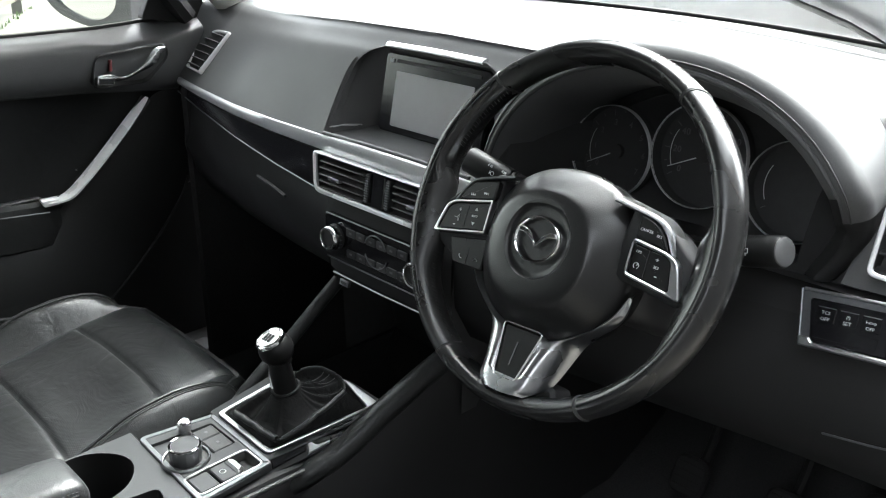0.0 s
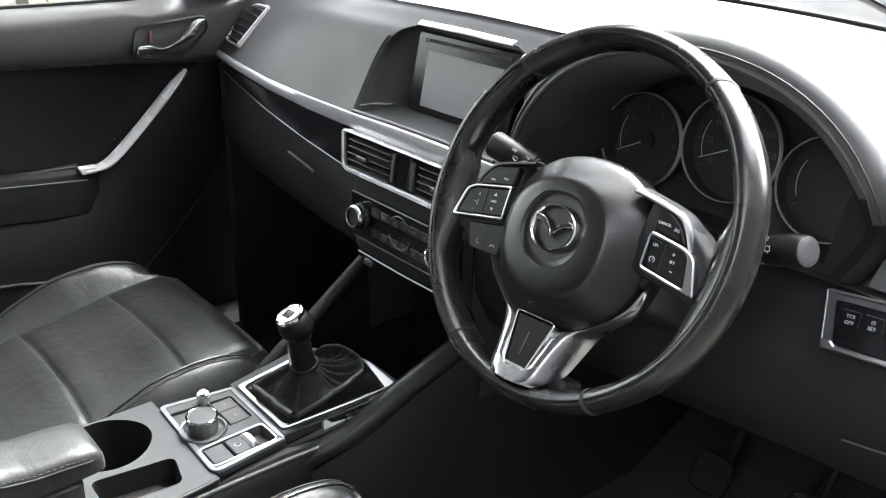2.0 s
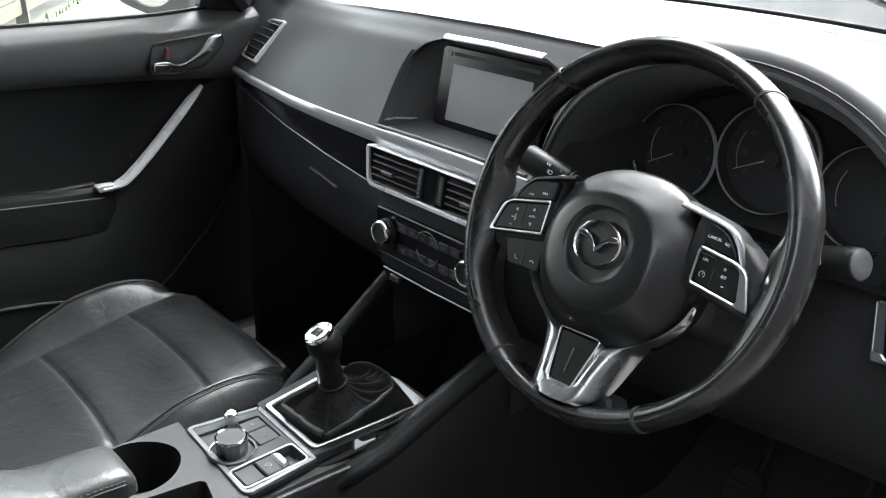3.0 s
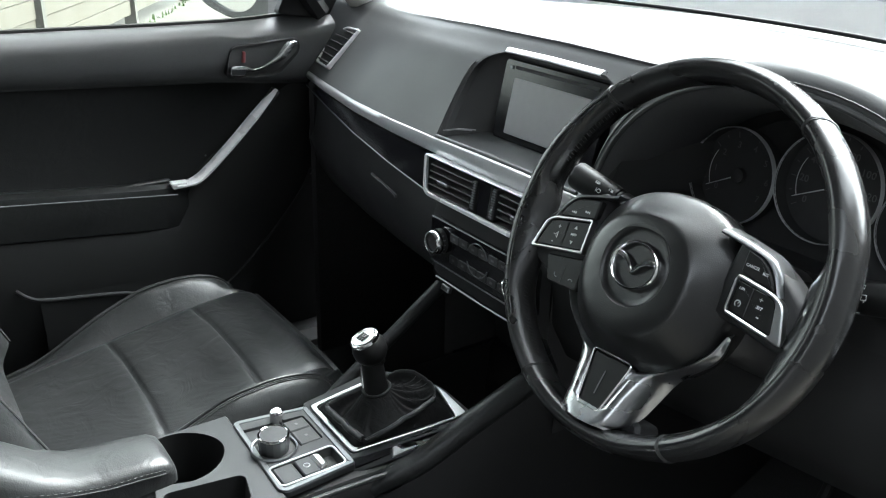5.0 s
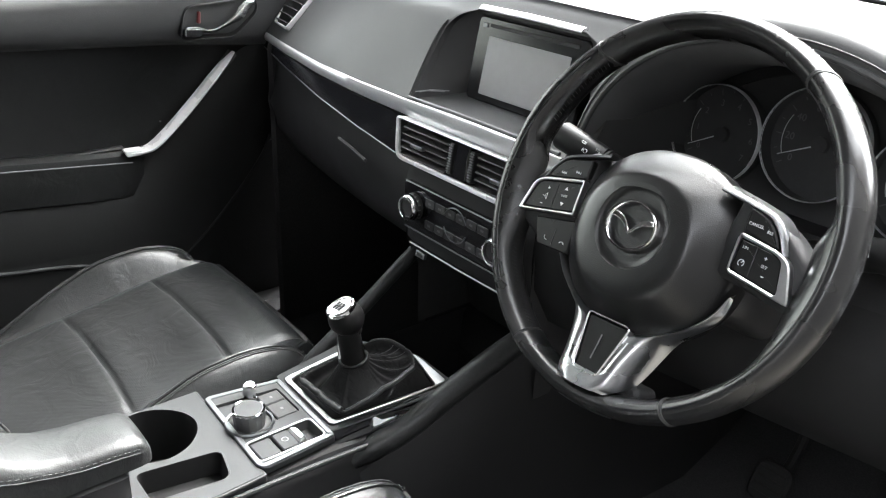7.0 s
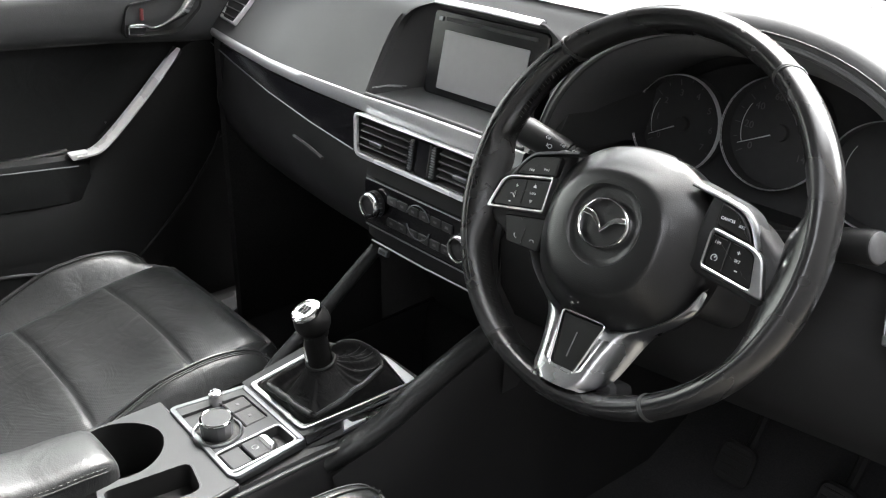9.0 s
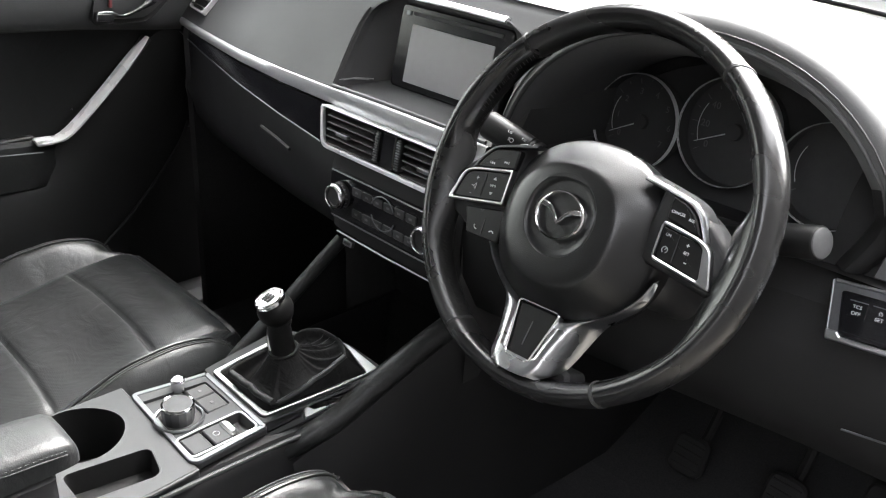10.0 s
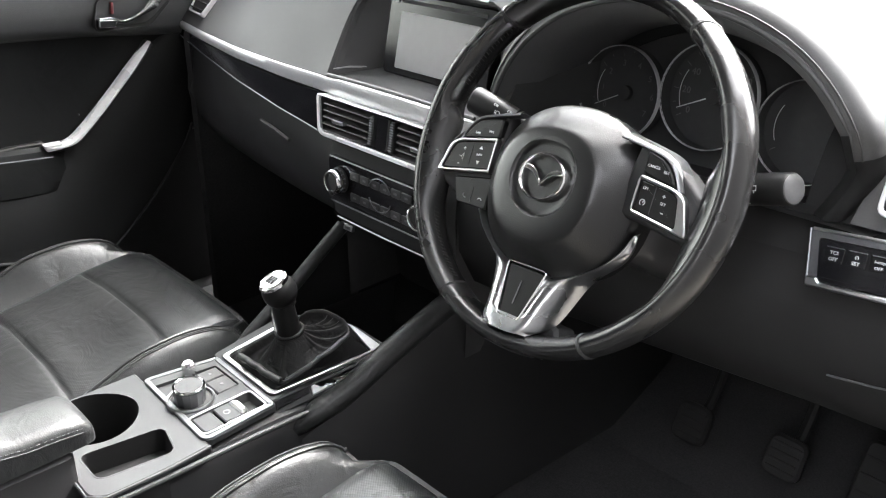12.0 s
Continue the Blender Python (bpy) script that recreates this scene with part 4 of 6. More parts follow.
    if s > 0:
        mark("CANCEL", 0.0975, 0.0150, 0.0036, up, -4)
        mark("RES", 0.1110, 0.0122, 0.0036, up, -4)
        mark("LIM", 0.0955, -0.0048, 0.0035, pad, -7)
        mark("+", 0.1155, -0.0085, 0.0066, pad, -7)
        mark("SET", 0.1165, -0.0150, 0.0036, pad, -7)
        mark("-", 0.1180, -0.0220, 0.010, pad, -7)
        stroke(arc(0.0965, -0.0175, 0.0027, -60, 240, 12), 0.0007, MK, PRINT, pad, z=0.0012)
        stroke([(0.0965, -0.0175), (0.0980, -0.0155)], 0.0008, MK, PRINT, pad, z=0.0012)
        for x0_, x1_ in ((0.089, 0.1025), (0.1085, 0.1190)):
            stroke([(x0_, 0.0012 - 0.13 * (x0_ - 0.085)), (x1_, 0.0012 - 0.13 * (x1_ - 0.085))], 0.0006, MK, DIMPRINT, pad, z=0.0010)
    else:
        mark("+", -0.1155, -0.0100, 0.0075, pad, 7)
        mark("-", -0.1190, -0.0260, 0.009, pad, 7)
        stroke([(-0.1205, -0.0185), (-0.1175, -0.0185), (-0.1148, -0.0150), (-0.1148, -0.0220), (-0.1175, -0.0185)], 0.0007, MK, PRINT, pad, z=0.0012)
        mark("INFO", -0.0935, -0.0130, 0.0034, pad, 7)
        for y, d in ((-0.0070, 1), (-0.0195, -1)):
            part("arrow", slab([(-0.0957, y), (-0.0913, y), (-0.0935, y + d * 0.0034)] if d > 0 else [(-0.0935, y - 0.0034), (-0.0913, y), (-0.0957, y)], MK, 0.0005, 0.0012, 0.0001), PRINT, pad)
        for x, y, d in ((-0.1045, 0.0090, -1), (-0.0880, 0.0130, 1)):
            for e in (0, 0.0026):
                c = x + e
                tri = [(c - 0.0012, y - 0.0014), (c + 0.0012, y), (c - 0.0012, y + 0.0014)] if d > 0 else [(c + 0.0012, y - 0.0014), (c + 0.0012, y + 0.0014), (c - 0.0012, y)]
                part("skip_mark", slab(tri, MK, 0.0004, 0.0014, 0.0001), PRINT, up)
            c = x - 0.0020 if d < 0 else x + 0.0046
            part("skip_mark", slab(rrect(0.0006, 0.0028, 0.0002, (c, y)), MK, 0.0004, 0.0014, 0.0001), PRINT, up)
        low = part("phone_switch", slab(rounded(q([(0.070, -0.0660), (0.1120, -0.0660), (0.1240, -0.0400), (0.070, -0.0320)]), 0.004), MK, 0.012, -0.0035), SWITCH, sp)
        part("split", tube([MK @ Vector((-0.0925, -0.063, -0.0030)), MK @ Vector((-0.0925, -0.047, -0.0030))], 0.0003, 4), DIMPRINT, low)
        stroke(arc(-0.1005, -0.0560, 0.0032, 165, 285, 8), 0.0010, MK, PRINT, low, z=-0.0031)
        stroke(arc(-0.0800, -0.0590, 0.0030, 20, 160, 8), 0.0010, MK, PRINT, low, z=-0.0031)
        stroke([(-0.1015, -0.0385), (-0.0995, -0.0405), (-0.0980, -0.0380)], 0.0006, MK, DIMPRINT, low, z=-0.0031)
part("hub_back", lathe([(0.060, -0.030), (0.058, -0.05), (0.045, -0.075)], WM @ Matrix.Translation((0, -0.02, 0)), 32), DEEP, sw)

# ---- column and stalks ----
column = thing("steering_column", (0.37, 0.12, 1.02), "black plastic steering column shroud", "steering column")
C2 = WM @ Matrix.Translation((0, -0.012, 0))
rows = [put(rounded([(-w, -d), (w, -d), (w, u), (-w, u)], 0.025), C2, z) for w, d, u, z in ((0.048, 0.052, 0.036, -0.062), (0.058, 0.060, 0.044, -0.075), (0.062, 0.064, 0.05, -0.12), (0.06, 0.075, 0.045, -0.22))]
part("shroud", loft(rows, ring=True, caps=True), HARD, column)


def stalk(root, tip, label, r, end):
    st = thing("column_stalk", root, label, "stalk")
    d = (Vector(tip) - Vector(root))
    L = d.length
    side = Vector((0, 0, 1)).cross(d).normalized()
    m = plane(root, side, d.cross(side))
    part("lever", lathe([(0.008, 0), (0.0085, L * 0.40), (r - 0.0045, L * 0.46), (r - 0.0035, L * 0.50)], m, 24), SWITCH, st)
    part("barrel", lathe([(r - 0.0030, L * 0.48), (r - 0.0012, L * 0.50), (r - 0.0012, L * 0.555), (r - 0.002, L * 0.56)], m, 28), SWITCH, st)
    part("groove", lathe([(r - 0.0022, L * 0.555), (r - 0.0022, L * 0.60)], m, 28), DEEP, st)
    part("ring", lathe([(r - 0.0022, L * 0.570), (r - 0.0006, L * 0.572), (r - 0.0006, L * 0.586), (r - 0.0022, L * 0.588)], m, 28), SWITCH, st)
    part("tip", lathe([(r - 0.0022, L * 0.598), (r - 0.0004, L * 0.603), (r, L * 0.65), (r, L * 0.970), (r - 0.0012, L * 0.982)], m, 32, caps=False), SWITCH, st)
    part("end_cap", lathe([(r - 0.0012, L * 0.975), (r - 0.0018, L * 0.988), (r - 0.0040, L * 0.996), (r - 0.008, L * 0.999), (0.002, L * 1.0)], m, 32), end, st)
    return st, m, L


def on_barrel(m, z, turn, r, flip=1):
    """A flat spot on the barrel, turned down (-) or up (+) from the side that faces the open door."""
    inv = m.to_3x3().inverted()
    a = inv @ Vector((0.43, -0.83, 0.35))
    b = inv @ Vector((0, 0, 1))
    a0, a1 = math.atan2(a.y, a.x), math.atan2(b.y, b.x)
    d = (a1 - a0 + math.pi) % (2 * math.pi) - math.pi
    ang = a0 + math.copysign(radians(turn), d) if turn >= 0 else a0 - math.copysign(radians(-turn), d)
    n = (m.to_3x3() @ Vector((math.cos(ang), math.sin(ang), 0))).normalized()
    x = (m.to_3x3() @ Vector((0, 0, flip))).normalized()
    k = Matrix((x, n.cross(x), n)).transposed().to_4x4()
    k.translation = m @ Vector((0, 0, z)) + n * (r + 0.0002)
    return k


st, m, L = stalk((0.306, 0.119, 1.0405), (0.166, 0.0852, 1.0892), "black column stalk with white lamp symbols", 0.0158, SWITCH)
for z, turn, kind_ in ((0.76, 24, 0), (0.72, -2, 1), (0.535, -2, 1), (0.64, 26, 0), (0.545, 30, 0), (0.63, -30, 0)):
    k = on_barrel(m, L * z, turn, 0.0158 if z > 0.6 else 0.0148, -1)
    if kind_:
        stroke(arc(0, 0, 0.0022, 0, 350, 14), 0.0008, k, PRINT, st, "symbol")
        part("symbol", slab(rrect(0.0008, 0.0040, 0.0002, (-0.0036, 0)), k, 0.0004, 0.0004, 0.0001), PRINT, st)
    else:
        for j in range(3):
            part("symbol", slab(rrect(0.0030, 0.0005, 0.0001, (0.0006, -0.0011 + 0.0011 * j)), k, 0.0004, 0.0004, 0.0001), PRINT, st)
        stroke(arc(-0.0016, 0, 0.0014, 90, 270, 8), 0.0006, k, PRINT, st, "symbol")
# end cap coloured lighter here, as the light falls on it
st, m, L = stalk((0.422, 0.119, 1.0405), (0.560, 0.0857, 1.0885), "black column stalk with white wiper symbols", 0.0150, LITCAP)
words("OFF", 0.0048, on_barrel(m, L - 0.0440, 10, 0.0152), PRINT, st)
k = on_barrel(m, L - 0.0330, 2, 0.0150)
stroke([(-0.0026, -0.0022), (0.0026, -0.0022), (0.0026, 0.0022), (-0.0026, 0.0022), (-0.0026, -0.0022)], 0.0008, k, PRINT, st, "symbol")
part("symbol", slab(rrect(0.0008, 0.0022, 0.0002, (0, -0.0032)), k, 0.0004, 0.0004, 0.0001), PRINT, st)
k = on_barrel(m, L - 0.0380, 36, 0.0150)
stroke([(-0.0032, -0.0016), (0.0032, -0.0016), (0.0024, 0.0018), (-0.0024, 0.0018), (-0.0032, -0.0016)], 0.0008, k, PRINT, st, "symbol")
part("symbol", slab(rrect(0.0024, 0.0008, 0.0002), k, 0.0004, 0.0004, 0.0001), PRINT, st)
for turn in (-24, -58):
    part("symbol", slab(rrect(0.0062, 0.0007, 0.0002), on_barrel(m, L - 0.0455, turn, 0.0150), 0.0004, 0.0004, 0.0001), PRINT, st)

# ---- switch panel by the driver's knee ----
sp = thing("knee_switch_panel", (0.62, 0.15, 1.0), "black switch panel with silver edging and three buttons", "switch panel")
m = plane((0.630, 0.151, 1.011), (1, 0.03, 0.10), (0, 0.42, 0.9))
outer = rounded([(-0.068, -0.028), (0.064, -0.028), (0.060, 0.028), (-0.079, 0.028)], 0.005)
part("plate", slab(outer, m, 0.03, 0.0, 0.002), DARKSATIN, sp, "dark satin switch plate")
part("corner_block", slab(rounded([(0.049, -0.0283), (0.0638, -0.0283), (0.0634, -0.0175), (0.0535, -0.0190)], 0.003), m, 0.01, 0.0032), SATIN, sp)
part("left_edge", tube([m @ Vector(p) for p in ((-0.0765, 0.0262, 0.0010), (-0.0722, 0.000, 0.0010), (-0.0690, -0.0190, 0.0015))], 0.0011, 8), DARKSATIN, sp)
part("top_edge", tube([m @ Vector(p) for p in ((-0.074, 0.0265, 0.001), (0.0, 0.0268, 0.001), (0.058, 0.0265, 0.001))], 0.0017, 8), SATIN, sp)
part("bottom_edge", slab(rounded([(-0.069, -0.0285), (0.064, -0.0285), (0.064, -0.0225), (-0.056, -0.0235), (-0.060, -0.019), (-0.0705, -0.019)], 0.002), m, 0.01, 0.003), SATIN, sp)
part("button_field", slab(rounded([(-0.059, -0.0225), (0.047, -0.0225), (0.040, 0.0190), (-0.067, 0.0190)], 0.004), m, 0.006, 0.002), GLOSS, sp)
for j, (a, b) in enumerate((("TCS", "OFF"), ("(!)", "SET"), ("i-stop", "OFF"))):
    x = -0.049 + 0.0205 * j
    bt = part("button", slab(rrect(0.0190, 0.017, 0.0015, (x, 0.0055)), m, 0.004, 0.0026), GLOSS, sp)
    words(a, (0.0046, 0.0042, 0.0042)[j], m @ Matrix.Translation((x, 0.0070, 0.0036)), PRINT, bt)
    words(b, 0.0048 if j < 2 else 0.0044, m @ Matrix.Translation((x, 0.0010, 0.0036)), PRINT, bt)
    part("button_bar", slab(rrect(0.016, 0.0009, 0.0003, (x, 0.0122)), m, 0.001, 0.0036, 0.0002), DARKSATIN, bt)
part("blank_button", slab(rrect(0.060, 0.013, 0.0015, (-0.0285, -0.0125)), m, 0.004, 0.0024), GLOSS, sp)

# ---- centre console ----
con = thing("centre_console", (-0.035, -0.2, 0.45), "black centre console with satin silver trim plates", "console")
FLAT = plane((0, 0, 0.70), (1, 0, 0), (0, 1, 0))
# sides
rows = []
for y, l, r, z in ((-0.62, -0.115, 0.040, 0.66), (-0.40, -0.140, 0.043, 0.670), (-0.30, -0.148, 0.058, 0.69), (-0.15, -0.138, 0.062, 0.692), (-0.05, -0.132, 0.072, 0.694), (0.06, -0.134, 0.088, 0.70), (0.22, -0.134, 0.11, 0.70)):
    rows.append([(l - 0.02, y, 0.43), (l - 0.012, y, 0.60), (l - 0.004, y, z - 0.02), (l + 0.006, y, z - 0.003), (l + 0.02, y, z), (r - 0.02, y, z), (r - 0.006, y, z - 0.003), (r + 0.004, y, z - 0.02), (r + 0.018, y, 0.60), (r + 0.03, y, 0.43)])
# leave the top open where the trays sit: sides only
part("side_panel", loft([r[:4] for r in rows]), HARD, con)
part("side_panel", loft([r[5:] for r in rows]), KNEE, con)
part("side_crease", tube([(0.083, -0.3, 0.63), (0.085, -0.1, 0.635), (0.10, 0.0, 0.645), (0.118, 0.08, 0.652), (0.125, 0.17, 0.672)], 0.006, 6), KNEE, con)
rear_deck = rounded([(-0.147, -0.374), (-0.052, -0.366), (-0.037, -0.385), (0.050, -0.388), (0.064, -0.372), (0.066, -0.30), (0.061, -0.240), (-0.147, -0.236)], [0.02, 0.008, 0.008, 0.01, 0.01, 0.03, 0.004, 0.004])
cup = [(-0.086 + 0.052 * math.cos(t) * (1 + 0.06 * math.cos(2 * t)), -0.322 + 0.056 * math.sin(t)) for t in [2 * math.pi * j / 44 for j in range(44)]]
tray = rounded([(-0.026, -0.366), (0.030, -0.366), (0.042, -0.278), (-0.010, -0.266)], 0.012, 6)


def plate_with_holes(loop, holes, m, depth=0.012, bevel=0.003):
    """A plate pierced by hollows: the face is filled between its outline and the holes."""
    bm = bmesh.new()
    edges = []

    def ring_(pts, z):
        vs = [bm.verts.new(m @ Vector((p[0], p[1], z))) for p in pts]
        es = [bm.edges.new((vs[i], vs[(i + 1) % len(vs)])) for i in range(len(vs))]
        return vs, es
    ov, oe = ring_(inset(loop, bevel), 0.0)
    edges += oe
    tops = []
    for h in holes:
        hv, he = ring_(h, 0.0)
        tops.append(hv)
        edges += he
    bmesh.ops.triangle_fill(bm, use_beauty=True, use_dissolve=False, edges=edges)
    a = [bm.verts.new(m @ Vector((p[0], p[1], -bevel))) for p in loop]
    b = [bm.verts.new(m @ Vector((p[0], p[1], -depth))) for p in loop]
    k = len(loop)
    for i in range(k):
        j = (i + 1) % k
        bm.faces.new((ov[i], ov[j], a[j], a[i])), bm.faces.new((a[i], a[j], b[j], b[i]))
    return bm


part("tray_plate", plate_with_holes(rear_deck, [cup, tray], FLAT @ Matrix.Translation((0, 0, 0.002))), TRAYPLATE, con, "satin grey plate around cup holder and tray", 30)
part("deck_edge", tube([FLAT @ Vector((x, y, 0.0005)) for x, y in ((-0.053, -0.3675), (-0.037, -0.3855), (0.0, -0.387), (0.048, -0.388), (0.0635, -0.372), (0.0655, -0.30), (0.0640, -0.27), (0.0615, -0.242))], 0.0020, 6), TRAYPLATE, con)
part("edge_trim", tube(curve([(0.066, -0.372, 0.692), (0.067, -0.31, 0.691), (0.067, -0.24, 0.690), (0.068, -0.17, 0.689), (0.070, -0.11, 0.688), (0.073, -0.085, 0.688)], 6), 0.0036, 8), DECK, con, "dark satin edge of the console")
part("cup_holder", well(cup, FLAT, 0.075, 0.006, 0.002), RUBBER, con, "deep black cup holder")
part("tray", well(tray, FLAT, 0.03, 0.003, 0.002), RUBBER, con, "small black rubber tray")
part("tray_rim", collar(inset(tray, -0.0028), inset(tray, -0.0002), FLAT, 0.006, 0.0022, 0.0006), TRAYPLATE, con)
part("rear_skirt", loft([[(-0.128, -0.368, 0.69), (-0.040, -0.383, 0.69), (0.050, -0.386, 0.69), (0.062, -0.37, 0.69), (0.064, -0.30, 0.69)], [(-0.128, -0.40, 0.45), (-0.040, -0.41, 0.45), (0.052, -0.41, 0.45), (0.066, -0.39, 0.45), (0.070, -0.30, 0.45)]]), KNEE, con)

# control plate
plate = rounded([(-0.121, -0.240), (0.046, -0.246), (0.054, -0.238), (0.047, -0.139), (-0.104, -0.136)], [0.012, 0.006, 0.006, 0.004, 0.004])
octo = rounded([(-0.096, -0.236), (-0.010, -0.236), (-0.008, -0.204), (-0.022, -0.188), (-0.024, -0.149), (-0.086, -0.149)], 0.004)
pb = rounded([(0.002, -0.238), (0.041, -0.238), (0.039, -0.150), (0.0, -0.150)], 0.006)
cp = thing("control_plate", (-0.035, -0.19, 0.70), "satin silver console plate with rotary dial and brake switch", "control panel")
UP = FLAT @ Matrix.Translation((0, 0, 0.0045))
part("plate", plate_with_holes(plate, [octo, pb], UP, 0.01, 0.002), TRAYPLATE, cp, "grey metal plate", 30)
part("plate_border", collar(inset(plate, 0.0006), inset(plate, 0.0075), UP, 0.004, 0.0014, 0.0008), DARKSATIN, cp, "satin silver border")
part("dial_bed", well(octo, UP, 0.004, 0.001), TRAYPLATE, cp)
part("switch_bed", well(pb, UP, 0.012, 0.002), DEEP, cp)
part("switch_rim", collar(inset(pb, -0.003), inset(pb, -0.0002), UP, 0.006, 0.0018, 0.0006), SATIN, cp)
part("hold_switch", slab(rrect(0.035, 0.027, 0.003, (0.021, -0.222)), UP, 0.01, 0.0), TRAYPLATE, cp)
b2 = part("brake_switch", slab(rrect(0.035, 0.028, 0.004, (0.0205, -0.192)), UP, 0.01, 0.001), TRAYPLATE, cp, "grey parking brake switch")
part("switch_ridge", slab(rounded([(0.004, -0.184), (0.038, -0.184), (0.034, -0.172), (0.008, -0.172)], 0.005), UP, 0.012, 0.005, 0.003), SATIN, b2)
stroke(arc(0.020, -0.195, 0.004, 0, 360, 16), 0.0008, UP, PRINT, b2, z=0.0012)
dial = part("rotary_dial", lathe([(0.0196, -0.003), (0.0200, 0.005), (0.0212, 0.0165), (0.0208, 0.0205), (0.0198, 0.0225), (0.0182, 0.0229), (0.0176, 0.0219), (0.002, 0.0215)], UP @ Matrix.Translation((-0.036, -0.2145, 0)), 14), PLATE, cp, "faceted satin metal rotary dial", 15)
part("dial_edge", lathe([(0.0209, 0.0205), (0.0205, 0.0226), (0.0192, 0.0236), (0.0180, 0.0229), (0.0178, 0.0215)], UP @ Matrix.Translation((-0.036, -0.2145, 0)), 44, caps=False), CHROME, dial, "chrome edge of the dial")
part("dial_cap", lathe([(0.0178, 0.0205), (0.0174, 0.0225), (0.002, 0.0229)], UP @ Matrix.Translation((-0.036, -0.2145, 0)), 36), TRAYPLATE, dial)
part("dial_ring", lathe([(0.0312, -0.003), (0.0310, 0.0022), (0.0298, 0.0036), (0.0280, 0.0030), (0.0272, -0.002)], UP @ Matrix.Translation((-0.036, -0.2145, 0)), 44, caps=False), DARKSATIN, cp, "satin ring round the dial")
part("dial_moat", lathe([(0.0296, -0.003), (0.0290, -0.001), (0.0222, -0.001)], UP @ Matrix.Translation((-0.036, -0.2145, 0)), 40), DEEP, cp)
part("volume_knob", lathe([(0.0088, -0.002), (0.0092, 0.010), (0.0094, 0.0155), (0.0088, 0.0175), (0.0076, 0.0180), (0.0070, 0.0172), (0.002, 0.0170)], UP @ Matrix.Translation((-0.091, -0.186, 0)), 11), CHROME, cp, "small chrome volume knob", 15)
for x, y, w, h in ((-0.0725, -0.1655, 0.0250, 0.0300), (-0.0420, -0.1655, 0.0335, 0.0300), (-0.040, -0.236 + 0.008, 0.030, 0.010)):
    kb = part("key", slab(rrect(w, h, 0.002, (x, y)), UP, 0.006, -0.0008), HARD, cp)
    part("key_mark", slab(rrect(0.005, 0.004, 0.001, (x, y)), UP, 0.001, -0.0004, 0.0001), DIMPRINT, kb)

# gear lever surround, gaiter, lever
gl = thing("gear_lever", (-0.035, -0.06, 0.70), "manual gear lever with leather gaiter and chrome-capped knob", "gear lever")
TILTED = plane((-0.03, -0.135, 0.7055), (1, 0, 0), (0, 1, 0.17))
so = rounded([(-0.084, -0.003), (0.067, -0.006), (0.100, 0.120), (0.103, 0.166), (0.020, 0.168), (-0.022, 0.153), (-0.082, 0.120)], [0.008, 0.006, 0.02, 0.010, 0.02, 0.02, 0.02])
si = rounded([(-0.068, 0.0018), (0.0590, 0.000), (0.0905, 0.120), (0.0965, 0.1585), (0.020, 0.1640), (-0.018, 0.1480), (-0.062, 0.118)], [0.008, 0.008, 0.03, 0.006, 0.02, 0.02, 0.02])
sj = rounded([(-0.0610, 0.0090), (0.0550, 0.0078), (0.0850, 0.120), (0.0925, 0.1425), (0.018, 0.1600), (-0.018, 0.1440), (-0.056, 0.115)], [0.008, 0.008, 0.02, 0.004, 0.01, 0.02, 0.02])
part("surround", collar(so, si, TILTED, 0.012, -0.001), DECK, gl, "dark satin lever surround")
part("bright_rim", collar(si, sj, TILTED, 0.012, 0.0025), SATIN, gl, "bright metal rim")
# two dark inlays beside the rim with a bright divider between
SKIRT = plane((0.035, -0.139, 0.7025), (0.244, 0.955, 0.165), (-0.75, 0.20, 0.62))
part("side_panel", slab(rounded([(-0.004, -0.020), (0.160, -0.016), (0.160, 0.004), (-0.004, 0.004)], 0.002), SKIRT, 0.006, -0.0015), DECK, gl, "", 60)
part("side_inlay", slab(rounded([(0.001, -0.014), (0.050, -0.011), (0.056, 0.0015), (0.003, 0.0005)], 0.002), SKIRT, 0.004, 0.0008), GLOSS, gl)
part("side_inlay", slab(rounded([(0.066, -0.007), (0.120, -0.005), (0.124, 0.003), (0.062, 0.002)], 0.002), SKIRT, 0.004, 0.0008), GLOSS, gl)
part("side_divider", slab(rounded([(0.050, -0.016), (0.112, -0.012), (0.066, -0.008), (0.060, 0.002), (0.056, 0.002)], 0.001), SKIRT, 0.004, 0.0010), SATIN, gl)
# gaiter: rolled ridge over the rim, low at the front and rising to a crumpled crest beside the lever
NECK, NECK_R = Vector((-0.018, -0.070, 0.7560)), 0.0170
RIDGE = [(-150, 0.060, 0.728), (-132, 0.074, 0.7225), (-115, 0.060, 0.7225), (-90, 0.0525, 0.7225), (-60, 0.060, 0.7225), (-42, 0.071, 0.7225), (-25, 0.068, 0.733), (3, 0.064, 0.744), (32, 0.073, 0.752), (44, 0.082, 0.7555), (50, 0.081, 0.760), (58, 0.076, 0.7655), (69, 0.064, 0.7695), (78, 0.055, 0.773), (90, 0.041, 0.7735), (104, 0.028, 0.770), (125, 0.030, 0.762), (150, 0.038, 0.748), (176, 0.048, 0.736), (195, 0.052, 0.731), (210, 0.060, 0.728)]
sj_w = put(sj, TILTED, 0.0)
ring_pts = []
for i, p in enumerate(sj_w):
    p2 = sj_w[(i + 1) % len(sj_w)]
    steps = max(1, int((p2 - p).length / 0.002))
    ring_pts += [p.lerp(p2, k / steps) for k in range(steps)]
rows = [[] for k in range(30)]
